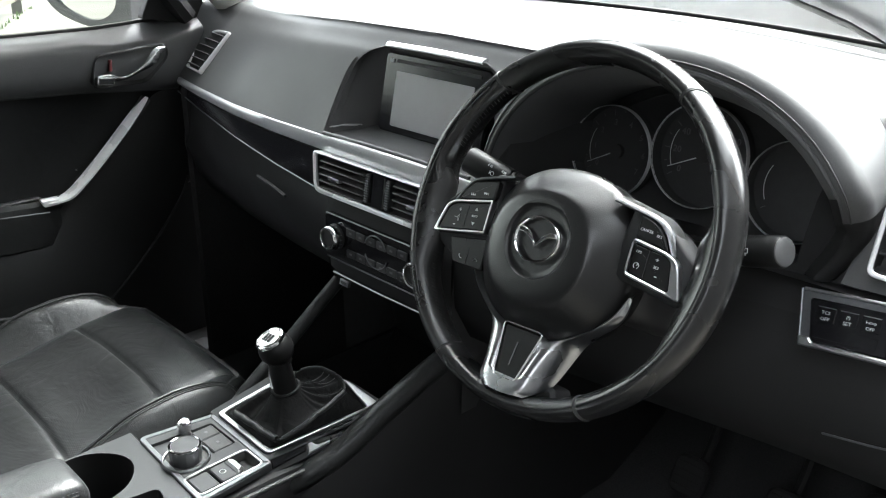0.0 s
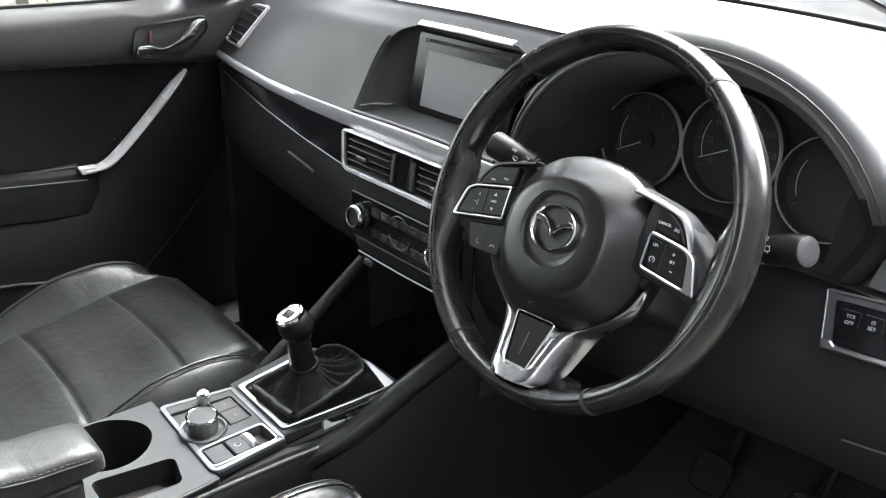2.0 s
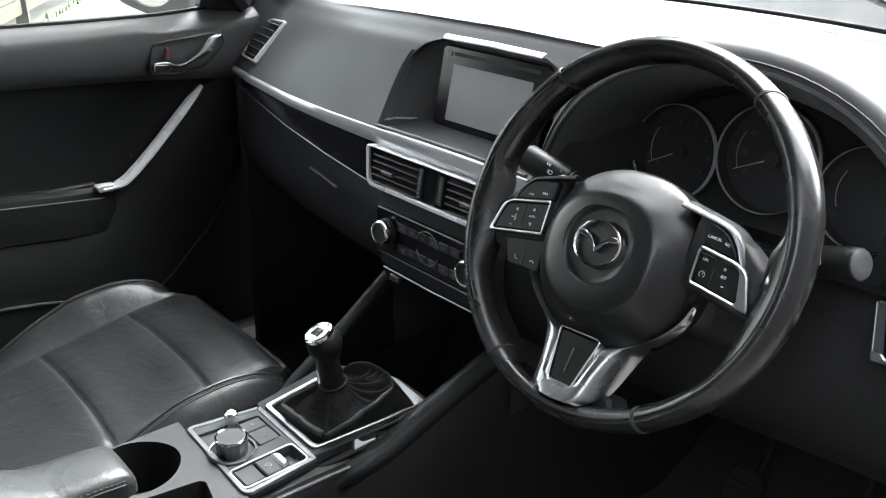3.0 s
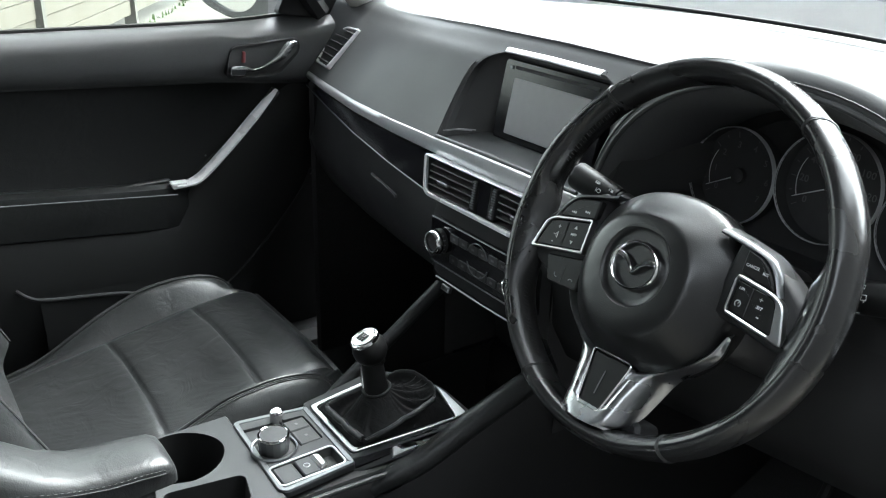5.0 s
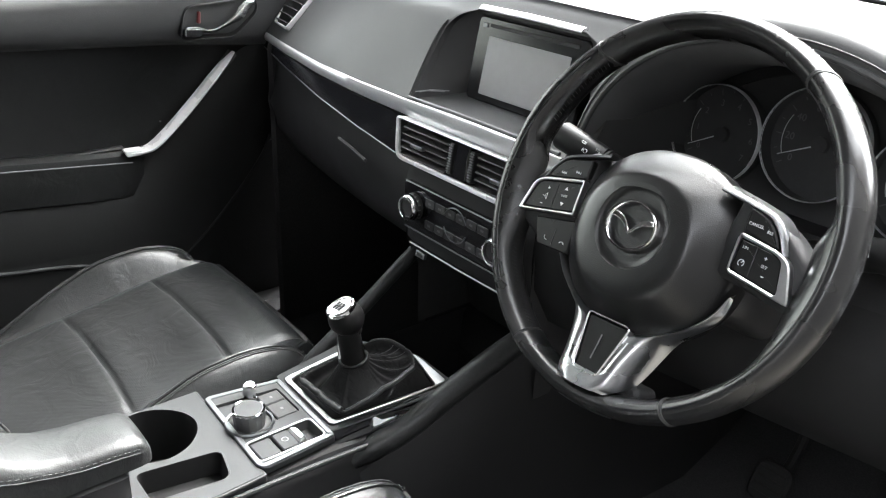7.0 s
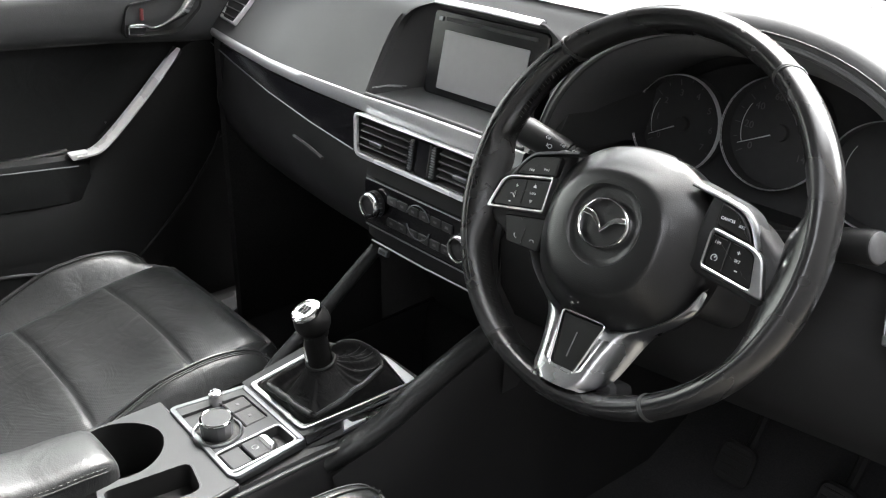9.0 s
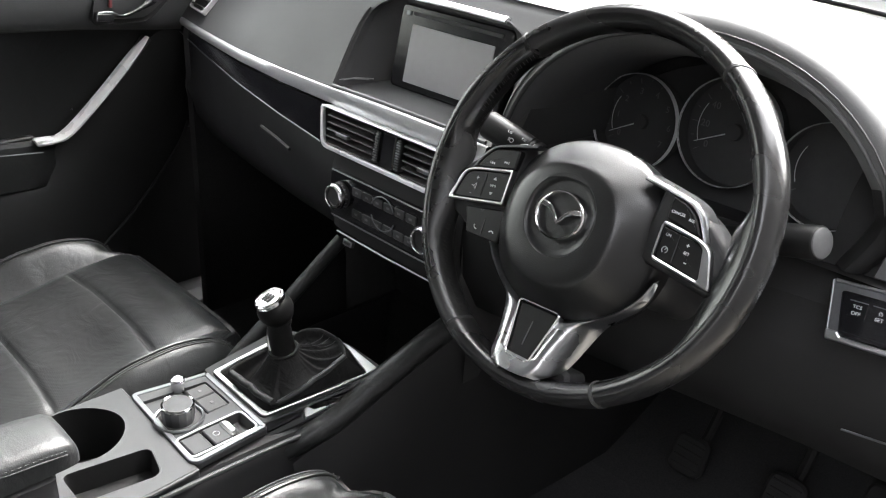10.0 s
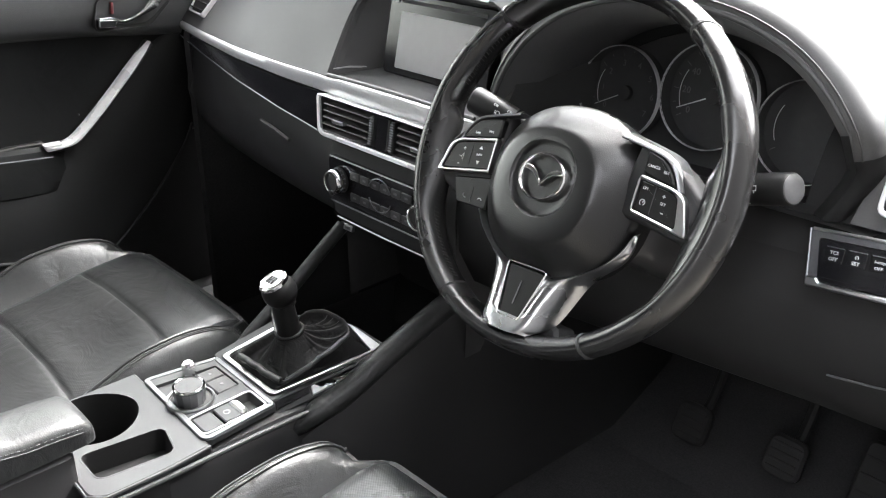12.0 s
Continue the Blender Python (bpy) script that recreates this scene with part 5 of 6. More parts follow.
for p in ring_pts:
    a = math.atan2(p.y - NECK.y, p.x - NECK.x)
    away = Vector((math.cos(a), math.sin(a), 0))
    reach, top = mix(RIDGE, math.degrees(a) if a > radians(-150) else math.degrees(a) + 360)
    crown = Vector((NECK.x, NECK.y, 0)) + away * reach + Vector((0, 0, top))
    neck = NECK + away * NECK_R + Vector((0, 0, 0.004 * math.sin(a)))
    # outer wall, then the roll along the ridge
    wall = [p + Vector((0, 0, -0.003)), p.lerp(crown, 0.25), p.lerp(crown, 0.6), crown + away * 0.0012 - Vector((0, 0, 0.0034))]
    roll = [crown + away * 0.0005 - Vector((0, 0, 0.0012)), crown - away * 0.0014, crown - away * 0.0038 - Vector((0, 0, 0.0008)), crown - away * 0.0058 - Vector((0, 0, 0.0036))]
    line = wall + roll
    start_ = roll[-1]
    crest = math.exp(-((a - 1.05) / 0.40) ** 2)
    for k in range(1, 23):
        t = k / 22
        c = start_.lerp(neck, t)
        span_ = max(0.0, reach - NECK_R)
        sag = 0.46 * span_ * (1 - 0.8 * crest)
        c.z -= sag * math.sin(math.pi * t ** 0.7)
        # pleats bunched at the crest, one long fold at the front
        c.z += 0.0026 * crest * math.sin(math.pi * t) * math.sin(40 * a + 4 * t)
        c.z += 0.0040 * math.sin(math.pi * t) * math.exp(-((a + 0.95) / 0.10) ** 2)
        line.append(c)
    for row, c in zip(rows, line):
        row.append(c)
part("gaiter", loft(rows, ring=True), GAITER, gl, "creased black leather gaiter", 50)
def round_at(deg):
    """Index of the gaiter's line at an angle round the lever."""
    return min(range(len(ring_pts)), key=lambda k: abs(math.atan2(ring_pts[k].y - NECK.y, ring_pts[k].x - NECK.x) - radians(deg)))
order = sorted(range(len(ring_pts)), key=lambda k: math.atan2(ring_pts[k].y - NECK.y, ring_pts[k].x - NECK.x))
def around(a0, a1, row):
    return [rows[row][k] for k in order if a0 <= math.degrees(math.atan2(ring_pts[k].y - NECK.y, ring_pts[k].x - NECK.x)) <= a1]
# ridge tubes in a paler leather, painting the light along the gaiter's edges
part("lit_gaiter_roll", tube([p + Vector((0, 0, -0.0012)) for p in around(-128, -46, 5)], 0.0048, 10), LEATHER, gl)
part("lit_gaiter_roll", tube([p + Vector((0, 0, -0.0012)) for p in around(-41, 44, 5)], 0.0036, 8), LEATHER, gl)
part("lit_gaiter_fold", tube(around(44, 62, 5), 0.0013, 6), LEATHER, gl)
part("lit_gaiter_fold", tube(around(62, 100, 5), 0.0015, 6), LEATHER, gl)
for deg in (-112, -108):
    part("gaiter_stitching", tube([r[round_at(deg)] + Vector((0, 0, 0.0005)) for r in rows[3:8]], 0.0005, 5), RIMTHREAD, gl)
for deg in (60, 66, 72):
    part("gaiter_stitching", tube([r[round_at(deg)] + Vector((0, -0.0004, 0.0006)) for r in rows[7:18]], 0.0006, 5), RIMTHREAD, gl)
part("gaiter_seam", tube([r[round_at(48)] + Vector((0.0, -0.0004, 0.0006)) for r in rows[7:20]], 0.0009, 5), RIMTHREAD, gl)
shaft0, knob_c = Vector((-0.0185, -0.0695, 0.748)), Vector((-0.0215, -0.0780, 0.8190))
part("lever_shaft", tube([shaft0, shaft0.lerp(knob_c, 0.3), shaft0.lerp(knob_c, 0.7), knob_c], [0.0165, 0.0160, 0.0150, 0.0150], 20), KNOBHIDE, gl)
part("shaft_collar", tube([NECK + Vector((0.0180 * math.cos(k * math.pi / 12), 0.0180 * math.sin(k * math.pi / 12), 0.0015 + 0.004 * math.sin(k * math.pi / 12))) for k in range(24)], 0.0026, 8, closed=True), GAITER, gl)
part("shaft_inlay", tube([Vector((-0.0335, -0.0840, 0.7860)), Vector((-0.0295, -0.0855, 0.7740)), Vector((-0.0245, -0.0868, 0.7605))], [0.0018, 0.0030, 0.0022], 8), CHROME, gl, "chrome inlay on the lever")
KN = plane(knob_c, (1, 0.0, 0.14), (0, 0.91, 0.40)) @ Matrix.Scale(0.83, 4)
BALL = [(0.0285 * math.cos(radians(d)), 0.001 + 0.0285 * math.sin(radians(d))) for d in range(-62, 50, 8)]
kb = part("knob", lathe([(0.0135, -0.030)] + BALL + [(0.0195, 0.0225), (0.01, 0.0230)], KN, 36), KNOBHIDE, gl, "glossy black ball gear knob")
part("knob_cap", lathe([(0.0246, 0.0190), (0.0246, 0.0225), (0.0238, 0.0246), (0.0215, 0.0256), (0.0195, 0.0250), (0.0186, 0.0236), (0.002, 0.0246)], KN, 40), CHROME, kb, "chrome cap with the shift pattern")
part("cap_disc", lathe([(0.0180, 0.0234), (0.0172, 0.0246), (0.002, 0.0258)], KN, 36), SATIN, kb)
for x in (-0.007, 0, 0.007):
    stroke([(x, -0.008), (x, 0.007)], 0.0030, KN, DEEP, kb, "shift_pattern", z=0.0262)
stroke([(-0.007, 0), (0.007, 0)], 0.0030, KN, DEEP, kb, "shift_pattern", z=0.0262)

# padded rails from the console up to the dash
for side, pts, r in ((1, [(0.062, -0.125, 0.664), (0.068, -0.095, 0.678), (0.074, -0.05, 0.692), (0.082, 0.02, 0.727), (0.090, 0.10, 0.762), (0.10, 0.17, 0.79), (0.110, 0.30, 0.83), (0.118, 0.45, 0.87), (0.12, 0.62, 0.90)], 0.021),
                     (-1, [(-0.128, -0.14, 0.645), (-0.135, -0.076, 0.688), (-0.135, -0.035, 0.716), (-0.135, 0.021, 0.754), (-0.135, 0.09, 0.804), (-0.134, 0.15, 0.845)], 0.0125)):
    path = curve(pts, 6)
    rail = part("console_rail", tube(path, [r * min(1, 0.55 + 0.06 * i) for i in range(len(path))], 14, flat=0.85), LEATHER, con, "padded black leather console rail")
    part("stitching", tube([p + Vector((0.0, -0.25 * r, r * 0.80)) for p in path[6:]], 0.0006, 5), THREAD, rail)
    rows = [[p + Vector((side * r * 0.8, 0, -0.25 * r)), p + Vector((side * r * 1.1, 0, -r)), p + Vector((side * (r + 0.012), 0.01, -0.055)), Vector((p.x + side * (r + 0.022), p.y + 0.015, 0.60)), Vector((p.x + side * (r + 0.035), p.y + 0.02, 0.44))] for p in path]
    part("rail_side", loft(rows), KNEE, con, "", 60)

# ---- armrest ----
arm = thing("armrest", (-0.045, -0.55, 0.70), "black leather centre armrest lid with grey stitching", "armrest")
rows = []
LID = [(-0.356, 0.766, 0.031), (-0.360, 0.774, 0.035), (-0.370, 0.780, 0.037), (-0.395, 0.7835, 0.038), (-0.43, 0.785, 0.039), (-0.46, 0.790, 0.040), (-0.49, 0.803, 0.042), (-0.525, 0.830, 0.044), (-0.56, 0.852, 0.046), (-0.68, 0.88, 0.046)]
for y, z, w in LID:
    row = [(-1.0, -0.048), (-1.04, -0.026), (-1.02, -0.012), (-0.90, -0.003), (-0.6, 0.001), (0, 0.002), (0.6, 0.001), (0.90, -0.003), (1.02, -0.012), (1.04, -0.026), (1.0, -0.048)]
    rows.append([(-0.014 + u * w, y, z + v * (z - 0.748) / 0.048) for u, v in row])
bm = loft(rows)
bm.faces.new(list(bm.verts)[:11])
part("lid", bm, LEATHER, arm, "padded leather lid", 60)
for off in (0.0, 0.0045):
    path = [Vector((-0.014 + w * 1.03 + 0.0008, y, z - off)) for y, z, w in ((-0.370, 0.7715, 0.037), (-0.395, 0.7745, 0.038), (-0.43, 0.777, 0.039), (-0.46, 0.783, 0.040), (-0.49, 0.792, 0.042), (-0.525, 0.805, 0.044), (-0.56, 0.812, 0.046), (-0.64, 0.815, 0.046))]
    if off:
        part("seam_groove", tube(path, 0.0010, 5), DEEP, arm)
    else:
        fine = curve(path, 10)
        bm = bmesh.new()
        for a, b in zip(fine[::2], fine[1::2]):
            tube([a, b], 0.0008, 4, bm=bm)
        tagged(part("stitching", bm, RIMTHREAD, arm), kind="stuff")
part("base", box(plane((-0.045, -0.55, 0.745), (1, 0, 0), (0, 1, 0)), 0.125, 0.34, 0.10, 0.01), HARD, arm)

# ---- seats ----
def seat(at, label, raise_=0.0):
    """A leather bucket seat; at is the middle of the cushion's front edge on the floor."""
    x0, y0, z0 = at
    s = thing("front_seat", at, label, "seat", "front seats")

    CREST = [(0.0, 0.635), (0.02, 0.668), (0.045, 0.684), (0.09, 0.696), (0.145, 0.701), (0.22, 0.694), (0.30, 0.660), (0.405, 0.600), (0.56, 0.560)]
    MIDDLE = [(0.0, 0.606), (0.008, 0.644), (0.022, 0.664), (0.05, 0.673), (0.14, 0.662), (0.29, 0.635), (0.56, 0.588)]

    def smooth(table, w):
        return sum(mix(table, min(max(w + d, 0), 0.56))[0] for d in (-0.02, -0.01, 0, 0.01, 0.02)) / 5 if w > 0.02 else mix(table, w)[0]

    def surface(u, w):
        """Height of the cushion: u across, w back from the front edge."""
        a = abs(u)
        t = min(1, max(0, (a - 0.139) / 0.040))
        t = t * t * (3 - 2 * t)
        m_, c_ = smooth(MIDDLE, w), smooth(CREST, w)
        z = m_ + (c_ - m_) * t
        if a > 0.188:
            z -= 0.075 * ((a - 0.188) / 0.038) ** 1.5
        z -= 0.004 * math.exp(-((a - 0.141) / 0.004) ** 2)
        k = 1 - min(1, a / 0.145) ** 12
        z += 0.010 * k * math.cos(u * 9) * min(1, w / 0.06)
        for c in (0.143, 0.297):
            z -= 0.0085 * k * math.exp(-abs((w - c - 0.008 * (a / 0.165) ** 2) / 0.0026) ** 1.1)
            z += 0.0030 * k * math.exp(-((w - c - 0.026) / 0.024) ** 2) + 0.0025 * k * math.exp(-((w - c + 0.022) / 0.020) ** 2)
        return z + raise_
    us = [-0.226 + 0.452 * i / 76 for i in range(77)]
    ws = [0.54 * j / 140 for j in range(141)]
    inner = [u for u in us if abs(u) <= 0.144]

    def spot(u, w):
        t = min(1, max(0, (abs(u) - 0.140) / 0.022))
        pull = 0.040 * t * t * (3 - 2 * t) * max(0, 1 - w / 0.2) ** 1.5
        return Vector((x0 + u * 1.17, y0 - w - pull, surface(u, w)))
    part("cushion_insert", loft([[spot(u, w) for u in inner] for w in ws]), PERFORATED, s, "perforated black leather cushion panel", 180)
    for sgn in (-1, 1):
        outer = [u for u in us if sgn * u >= 0.144 - 0.007]
        part("cushion_bolster", loft([[spot(u, w) for u in outer] for w in ws]), SEATHIDE, s, "smooth black leather bolster", 180)
        line = [spot(sgn * 0.180, w) + Vector((0, 0, 0.0012)) for w in ws[3:]]
        part("piping", tube(line, 0.0024, 6), SEATHIDE, s)
        line = [spot(sgn * 0.1845, w) + Vector((0, 0, 0.0002)) for w in ws[3:]]
        part("piping_groove", tube(line, 0.0012, 6), DEEP, s)
        line = [spot(sgn * 0.1885, w) + Vector((0, 0, 0.0004)) for w in ws[3:]]
        part("piping", tube(line, 0.0012, 6), RIMTHREAD, s)
        line = [spot(sgn * 0.141, w) + Vector((0, 0, 0.0003)) for w in ws[3:]]
        part("panel_seam", tube(line, 0.0014, 6), DEEP, s)
        side = [spot(sgn * 0.226, w) for w in ws[::7]]
        part("side_trim", loft([side, [p + Vector((sgn * 0.008, 0, -0.05)) for p in side], [Vector((p.x, p.y, 0.47)) for p in side]]), HARD, s)
    frontline = [spot(u, 0.0) for u in us[::4]]
    part("front_trim", loft([frontline, [p + Vector((0, -0.012, -0.05)) for p in frontline], [Vector((p.x, p.y - 0.04, 0.47)) for p in frontline]]), SEATHIDE, s)
    # backrest, leaning back, with side wings
    rows = []
    lean = radians(29)
    for j in range(31):
        h = 0.62 * j / 30
        row = []
        for i in range(41):
            u = -0.255 + 0.51 * i / 40
            a = abs(u)
            d = 0.040 * math.exp(-((a - 0.205) / 0.038) ** 2) * (0.35 + 0.65 * math.sin(math.pi * min(1, 0.15 + h / 0.62 * 0.85)))
            if a > 0.22:
                d -= 0.10 * ((a - 0.22) / 0.035) ** 2
            for c in (0.17, 0.36):
                d -= 0.012 * math.exp(-((h - c) / 0.01) ** 2) * (a < 0.165)
            taper = 1 - 0.22 * (h / 0.62) ** 3
            if h > 0.56:
                d -= 0.06 * ((h - 0.56) / 0.06) ** 2
            base = Vector((x0 + u * 1.06 * taper, y0 - 0.505, 0.62 + raise_))
            row.append(base + Vector((0, -math.sin(lean), math.cos(lean))) * h + Vector((0, math.cos(lean), math.sin(lean))) * (d + 0.04))
        rows.append(row)
    part("backrest", loft(rows), SEATHIDE, s, "black leather backrest with side wings", 180)
    for sgn in (-1, 1):
        k = 20 + sgn * 16
        part("backrest_piping", tube([r[k] + Vector((0, 0.002, 0.001)) for r in rows], 0.0015, 6), RIMTHREAD, s)
    back = [[r[0] for r in rows], [r[0] + Vector((0.03, -0.10, -0.04)) for r in rows], [r[-1] + Vector((-0.03, -0.10, -0.04)) for r in rows], [r[-1] for r in rows]]
    part("backrest_shell", loft(back), HARD, s)
    return s


seat((-0.41, 0.007, 0.43), "black leather passenger seat with perforated panels")
seat((0.375, -0.065, 0.43), "black leather driver's seat with a perforated cushion", 0.022)

# ---- passenger door ----
door = thing("passenger_door", (-0.78, -0.3, 0.45), "closed passenger door with black trim and chrome pull", "car door")
YS = [-1.0 + 0.05 * i for i in range(26)]


def belt(y):
    return 1.138 + 0.25 * max(0, y - 0.02) ** 1.8 + 0.012 * max(0, -0.1 - y)


def crease(y):
    return 1.055 - 0.055 * max(0, y + 0.43) if y < 0.0 else 1.0314 - 0.10 * y


rows = []
for y in YS:
    b, c = belt(y), crease(y)
    # a sloping top face with a crisp inner edge, broader towards the front
    f = min(1, max(0, y / 0.06))
    low = b - 0.010 - 0.010 * f
    rows.append([(-0.768, y, b + 0.006), (-0.757, y, b + 0.005), (-0.735, y, (b + 0.005) * 0.55 + low * 0.45), (-0.713, y, low), (-0.7065, y, low - 0.006), (-0.704, y, low - 0.016), (-0.704, y, b - 0.050), (-0.720, y, c + 0.022), (-0.733, y, c + 0.006), (-0.748, y, c)])
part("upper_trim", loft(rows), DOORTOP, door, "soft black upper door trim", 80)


part("crease_bead", tube([(-0.744, y, crease(y) + 0.002) for y in YS[:-2]], 0.0022, 6), DOORTOP, door)


def arm_top(y):
    return 0.842 + 0.10 * max(0, -0.10 - y)


rows = []
for y in YS:
    c = crease(y)
    rows.append([(-0.748, y, c + 0.001), (-0.757, y, c - 0.02), (-0.762, y, c - 0.08), (-0.760, y, arm_top(min(y, -0.09)) + 0.03), (-0.752, y, arm_top(min(y, -0.09)) - 0.01)])
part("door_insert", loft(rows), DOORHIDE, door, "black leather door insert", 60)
rows = []
for y in [-1.0 + 0.046 * i for i in range(20)] + [-0.095, -0.075]:
    a = arm_top(y)
    w = min(1.0, max(0.1, (-0.07 - y) / 0.08))
    rows.append([(-0.755, y, a + 0.004), (-0.740 + 0.006 * w, y, a + 0.006), (-0.735 + 0.012 * w, y, a - 0.001), (-0.735 + 0.016 * w, y, a - 0.012), (-0.735 + 0.016 * w, y, a - 0.045), (-0.739 + 0.018 * w, y, a - 0.080), (-0.748, y, a - 0.10)])
bm = loft(rows)
part("door_armrest", bm, DOORHIDE, door, "padded door armrest", 30)
part("armrest_seam", tube([Vector((-0.7165, y, arm_top(y) - 0.0105)) for y in [-1.0 + 0.05 * i for i in range(19)]], 0.0011, 5), THREAD, door)
rows = []
for y in [-1.0 + 0.05 * i for i in range(24)] + [0.19, 0.25]:
    e = 0.0 if y < -0.05 else (y + 0.05) / 0.24
    f = min(1, max(0, (y + 0.02) / 0.21))
    low = 0.50 + 0.33 * f
    a = arm_top(min(y, -0.09)) - 0.085
    hi = a if y < -0.09 else 0.825 + 0.74 * (y + 0.09)
    d = 0.020 * min(1, max(0, (-0.02 - y) / 0.10))
    rows.append([(-0.752 + d, y, hi + 0.01), (-0.742 + d, y, hi - 0.01), (-0.742 + d, y, low + (hi - low) * 0.6), (-0.735 + d * 0.6, y, low + (hi - low) * 0.3), (-0.735, y, low), (-0.765, y, low - 0.02)])
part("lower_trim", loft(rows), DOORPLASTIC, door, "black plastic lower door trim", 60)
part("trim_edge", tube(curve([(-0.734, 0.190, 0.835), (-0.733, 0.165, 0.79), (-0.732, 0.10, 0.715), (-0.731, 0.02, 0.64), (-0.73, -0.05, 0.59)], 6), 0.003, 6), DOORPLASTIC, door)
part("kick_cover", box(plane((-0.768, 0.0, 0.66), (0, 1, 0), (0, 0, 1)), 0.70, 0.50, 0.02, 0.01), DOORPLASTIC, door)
part("pocket_lip", tube(curve([(-0.722, -0.405, 0.700), (-0.713, -0.385, 0.684), (-0.71, -0.35, 0.674), (-0.71, -0.22, 0.655), (-0.725, -0.05, 0.60)], 6), 0.0035, 8), HARD, door)
part("pocket", loft([[(-0.712, y, 0.68 - 0.05 * max(0, y + 0.35)), (-0.705, y, 0.60), (-0.715, y, 0.50)] for y in (-0.37, -0.35, -0.2, -0.1)]), DOORPLASTIC, door)
# pull: a bright ribbon of two facets
path = curve([(-0.731, 0.121, 1.009), (-0.729, 0.102, 0.990), (-0.726, 0.060, 0.950), (-0.723, 0.014, 0.908), (-0.722, -0.030, 0.870), (-0.722, -0.055, 0.852), (-0.723, -0.075, 0.8465), (-0.724, -0.098, 0.8465)], 6)
rows = []
for i, p in enumerate(path):
    d = (path[min(i + 1, len(path) - 1)] - path[max(i - 1, 0)]).normalized()
    n_ = Vector((0, d.z, -d.y))
    n_ = n_ if n_.z > 0 else -n_
    w = 0.60 * min(1.0, 0.25 + i / 14) * (1.0 if i < 30 else max(0.62, 1 - (i - 30) / 24))
    rows.append([p + n_ * (a_ * w) + Vector((b_, 0, 0)) for a_, b_ in ((0.0105, -0.016), (0.0105, -0.005), (0.0098, -0.0030), (-0.0020, 0.0040), (-0.0032, 0.0040), (-0.0036, 0.0028), (-0.0088, 0.0012), (-0.0096, 0.0022), (-0.0106, 0.0010), (-0.0112, -0.006), (-0.0108, -0.016))])
part("pull_handle", loft(rows, caps=False), STRIP, door, "satin silver pull handle", 25)
part("pull_foot", slab(rounded([(-0.010, -0.0075), (0.018, -0.0075), (0.018, 0.0055), (-0.016, 0.0065)], 0.003), plane((-0.722, -0.095, 0.8465), (0, 1, 0), (0.2, 0, 1)), 0.012, 0.0), STRIP, door)
part("pull_back", tube([p + Vector((-0.014, 0.003, -0.004)) for p in path], 0.010, 8), HARD, door)
# opener in its bowl
OP = plane((-0.7115, 0.085, 1.072), (0, 1, 0), (0.18, 0, 1))
bowl_loop = rounded([(-0.074, -0.026), (0.030, -0.028), (0.074, 0.016), (0.070, 0.040), (-0.066, 0.030)], 0.014)
part("opener_bowl", well(bowl_loop, OP, 0.02, 0.006, 0.006), DEEP, door)
part("bowl_edge", collar(inset(bowl_loop, -0.003), bowl_loop, OP, 0.012, 0.0075), HARD, door)
path = curve([(-0.066, -0.004, 0.014), (-0.045, -0.004, 0.016), (-0.022, -0.011, 0.017), (0.006, -0.001, 0.018), (0.032, 0.014, 0.018), (0.048, 0.030, 0.015), (0.066, 0.034, 0.010)], 6)
part("opener", tube([OP @ p for p in path], [0.0030 + 0.0075 * math.exp(-((i - 27) / 6.5) ** 2) for i in range(len(path))], 10, flat=0.6, up=OP.to_3x3() @ Vector((0, 0, 1))), BRUSHED, door, "chrome door opener lever")
part("opener_foot", slab(rounded([(-0.070, -0.018), (-0.040, -0.020), (-0.036, -0.006), (-0.070, -0.003)], 0.003), OP, 0.012, 0.018), BRUSHED, door)
part("lock_button", slab(rrect(0.006, 0.022, 0.002, (-0.040, 0.012)), OP, 0.012, 0.008), RED, door, "small red lock tab")
part("speaker_dot", lathe([(0.002, 0), (0.0015, 0.002), (0.0004, 0.003)], plane((-0.7575, -0.026, 0.888), (0, 1, 0), (0, 0, 1)), 10), DARKSATIN, door)
part("switch_cover", box(plane((-0.742, -0.17, arm_top(-0.17) + 0.0085), (0, 1, 0), (-1, 0, 0.0)), 0.13, 0.014, 0.004, 0.002), HARD, door)
# window: weatherstrip, glass, outer skin, mirror foot
part("weatherstrip", tube([(-0.758, y, belt(y) + 0.005) for y in YS], 0.005, 6), RUBBER, door)
glass = part("window_glass", loft([[(-0.755, y, belt(y) + 0.002), (-0.735, y, 1.3), (-0.68, y, 1.56)] for y in (-0.95, -0.5, -0.1, 0.12)]), SIDEGLASS, door)
glass.visible_shadow = False
part("window_frame", tube([(-0.74, 0.225, 1.15), (-0.73, 0.13, 1.28), (-0.69, -0.02, 1.45), (-0.645, -0.14, 1.57), (-0.645, -0.6, 1.60), (-0.66, -0.95, 1.57), (-0.745, -0.96, 1.15)], 0.022, 8), RUBBER, door)
part("sail_panel", slab(rounded([(0.13, -0.01), (0.285, -0.035), (0.245, 0.05), (0.19, 0.10)], 0.01), plane((-0.735, 0.0, 1.165), (0, 1, 0), (-0.05, 0, 1)), 0.02, 0.0), RUBBER, door)
part("outer_skin", loft([[(-0.77, y, belt(y)), (-0.83, y, 1.08), (-0.88, y, 0.85), (-0.87, y, 0.45)] for y in (-1.0, -0.5, 0.0, 0.26)]), PAINT, door)

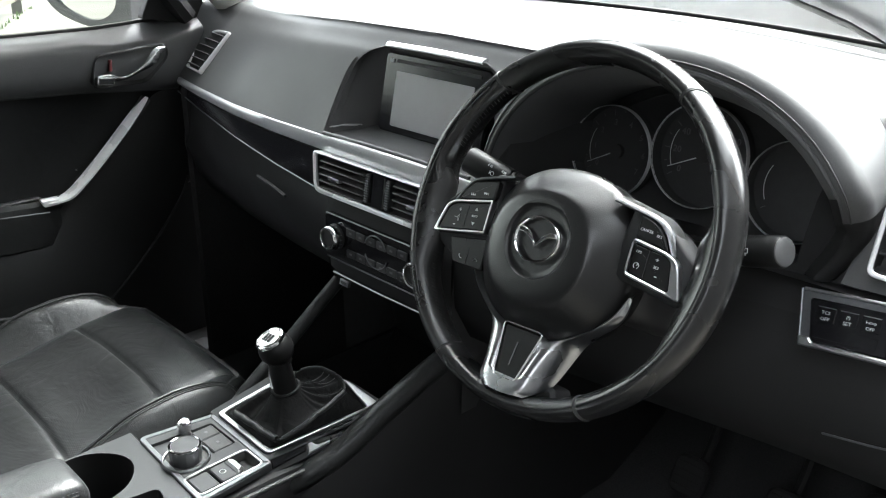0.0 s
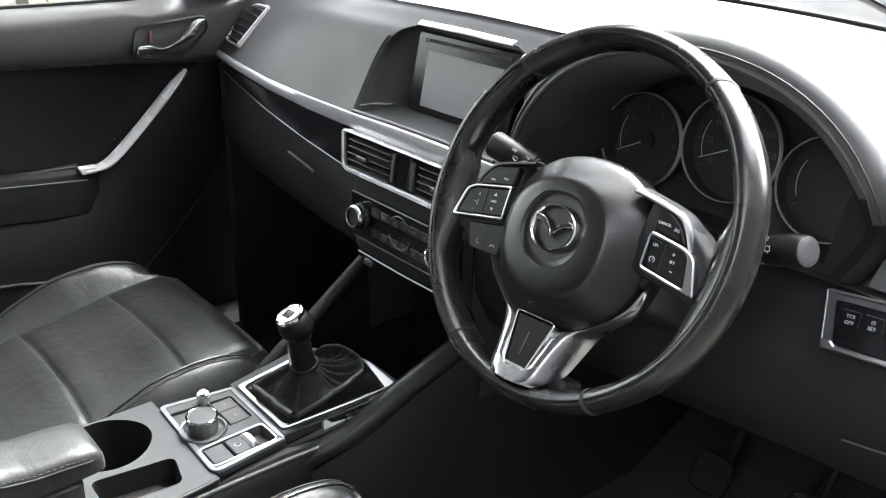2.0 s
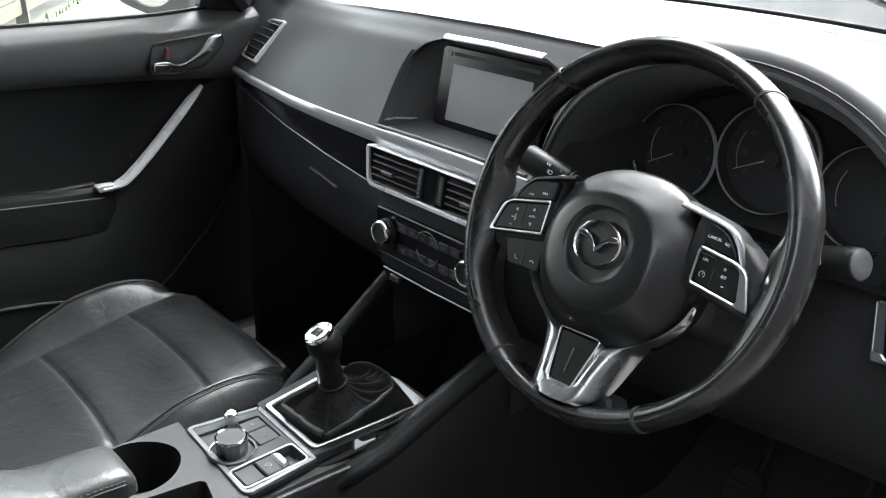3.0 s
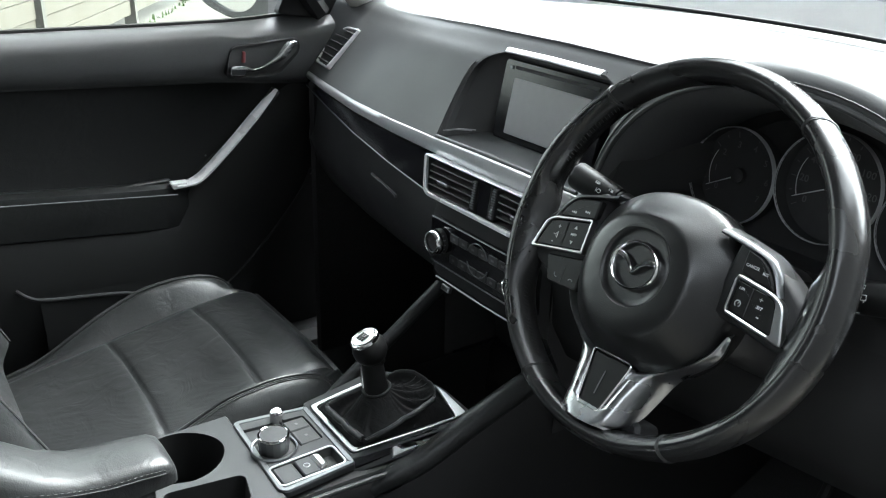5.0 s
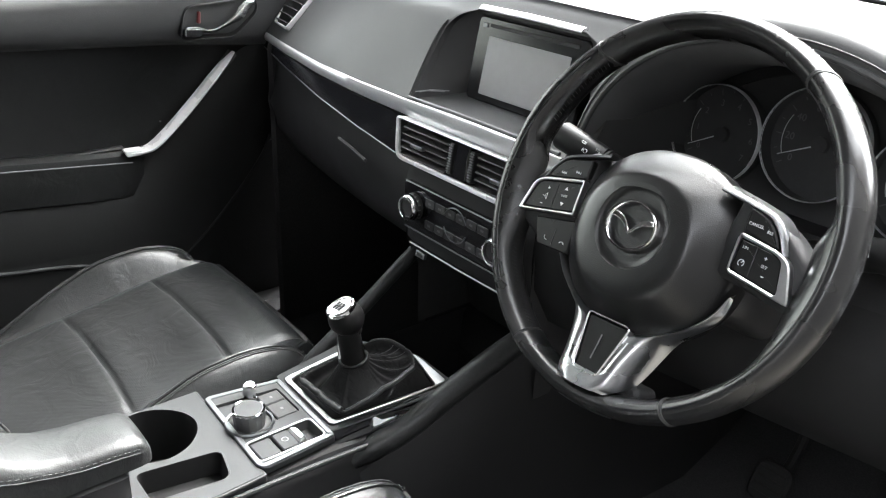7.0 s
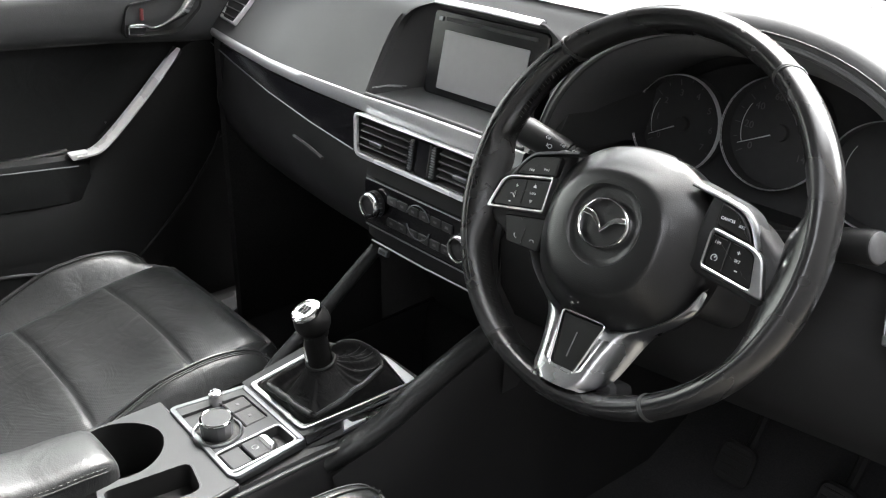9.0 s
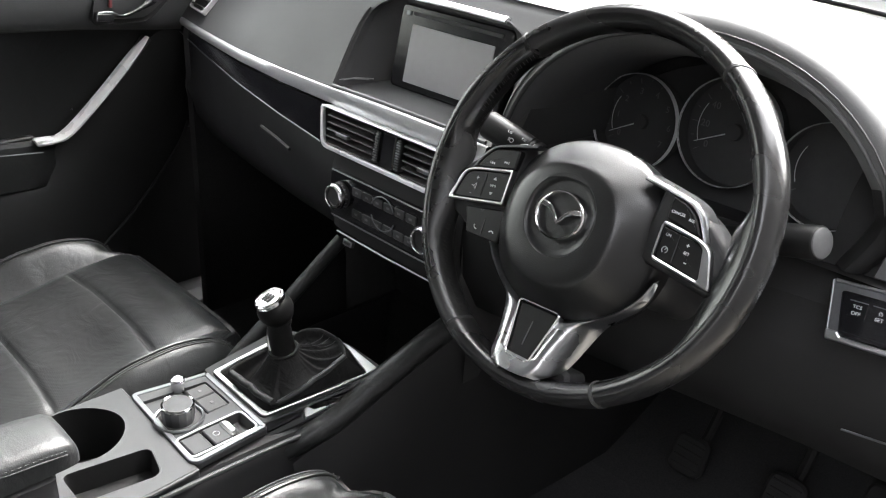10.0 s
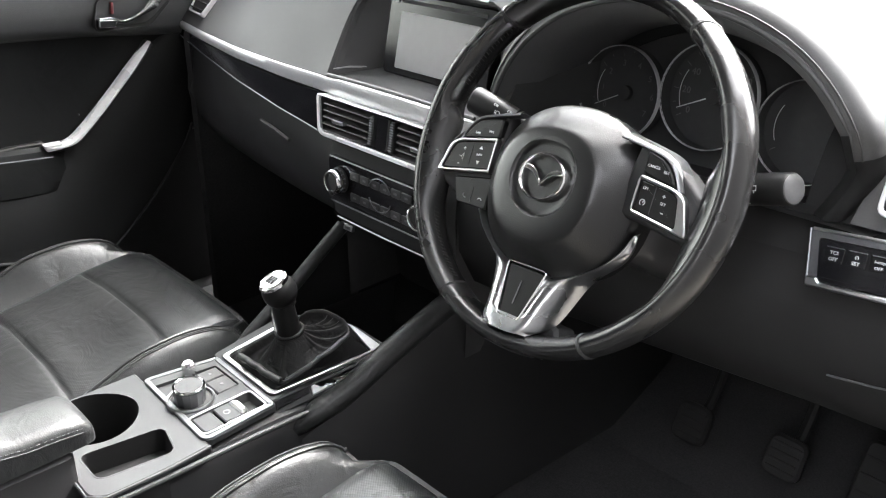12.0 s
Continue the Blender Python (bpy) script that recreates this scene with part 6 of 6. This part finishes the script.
# ---- passenger door mirror ----
dm = thing("door_mirror", (-1.0, 0.22, 1.1), "black-backed passenger door mirror outside the window", "door mirror")
MM = plane((-1.06, 0.185, 1.198), (0.92, 0.40, 0), (0, 0.0, 1))
hous = rounded([(-0.165, -0.01), (-0.12, -0.072), (-0.03, -0.099), (0.08, -0.087), (0.15, -0.058), (0.155, 0.03), (0.10, 0.09), (-0.12, 0.085)], 0.05, 5)
gl_ = rounded([(-0.132, -0.015), (-0.097, -0.060), (-0.03, -0.084), (0.02, -0.080), (0.058, -0.052), (0.058, 0.04), (0.02, 0.074), (-0.10, 0.070)], 0.04, 5)
rows = [put(hous, MM, 0.0), put(inset(hous, -0.006), MM, -0.012), put(inset(hous, -0.004), MM, -0.04), put(inset(hous, 0.02), MM, -0.085), put(inset(hous, 0.05), MM, -0.10)]
bm = loft(rows, ring=True)
bm.faces.new(list(bm.verts)[-len(hous):])
part("housing", bm, RUBBER, dm)
part("rim", collar(hous, gl_, MM, 0.012, 0.002), DEEP, dm)
part("mirror_glass", slab(inset(gl_, -0.001), MM, 0.004, -0.004, 0.001), MIRROR, dm, "mirror glass showing pale sky")
part("arm", tube([(-0.93, 0.26, 1.150), (-0.84, 0.25, 1.145), (-0.75, 0.23, 1.16)], 0.028, 10), HARD, dm)


# ---- pedals ----
def pedal(at, w, h, label):
    p = thing("pedal", at, label, "pedal", "foot pedals")
    m = plane(at, (1, 0, 0), (0, 0.45, 0.9))
    pad = part("pad", slab(rrect(w, h, 0.017), m, 0.014, 0.0, 0.004), PEDALRUBBER, p)
    for j in range(4):
        part("rib", slab(rrect(w * 0.75, 0.004, 0.001, (0, -h * 0.3 + j * h * 0.2)), m, 0.003, 0.002, 0.0006), PEDALRUBBER, pad)
    part("arm", tube(curve([m @ Vector((0, 0, -0.012)), m @ Vector((0, 0.06, -0.05)), Vector(at) + Vector((0, 0.17, 0.30))], 5), 0.008, 8), PEDALRUBBER, p)


pedal((0.330, 0.42, 0.546), 0.056, 0.062, "rubber-covered clutch pedal in the dark footwell")
pedal((0.482, 0.41, 0.573), 0.056, 0.062, "rubber-covered brake pedal in the dark footwell")
pedal((0.585, 0.47, 0.55), 0.050, 0.13, "slim accelerator pedal in the dark footwell")
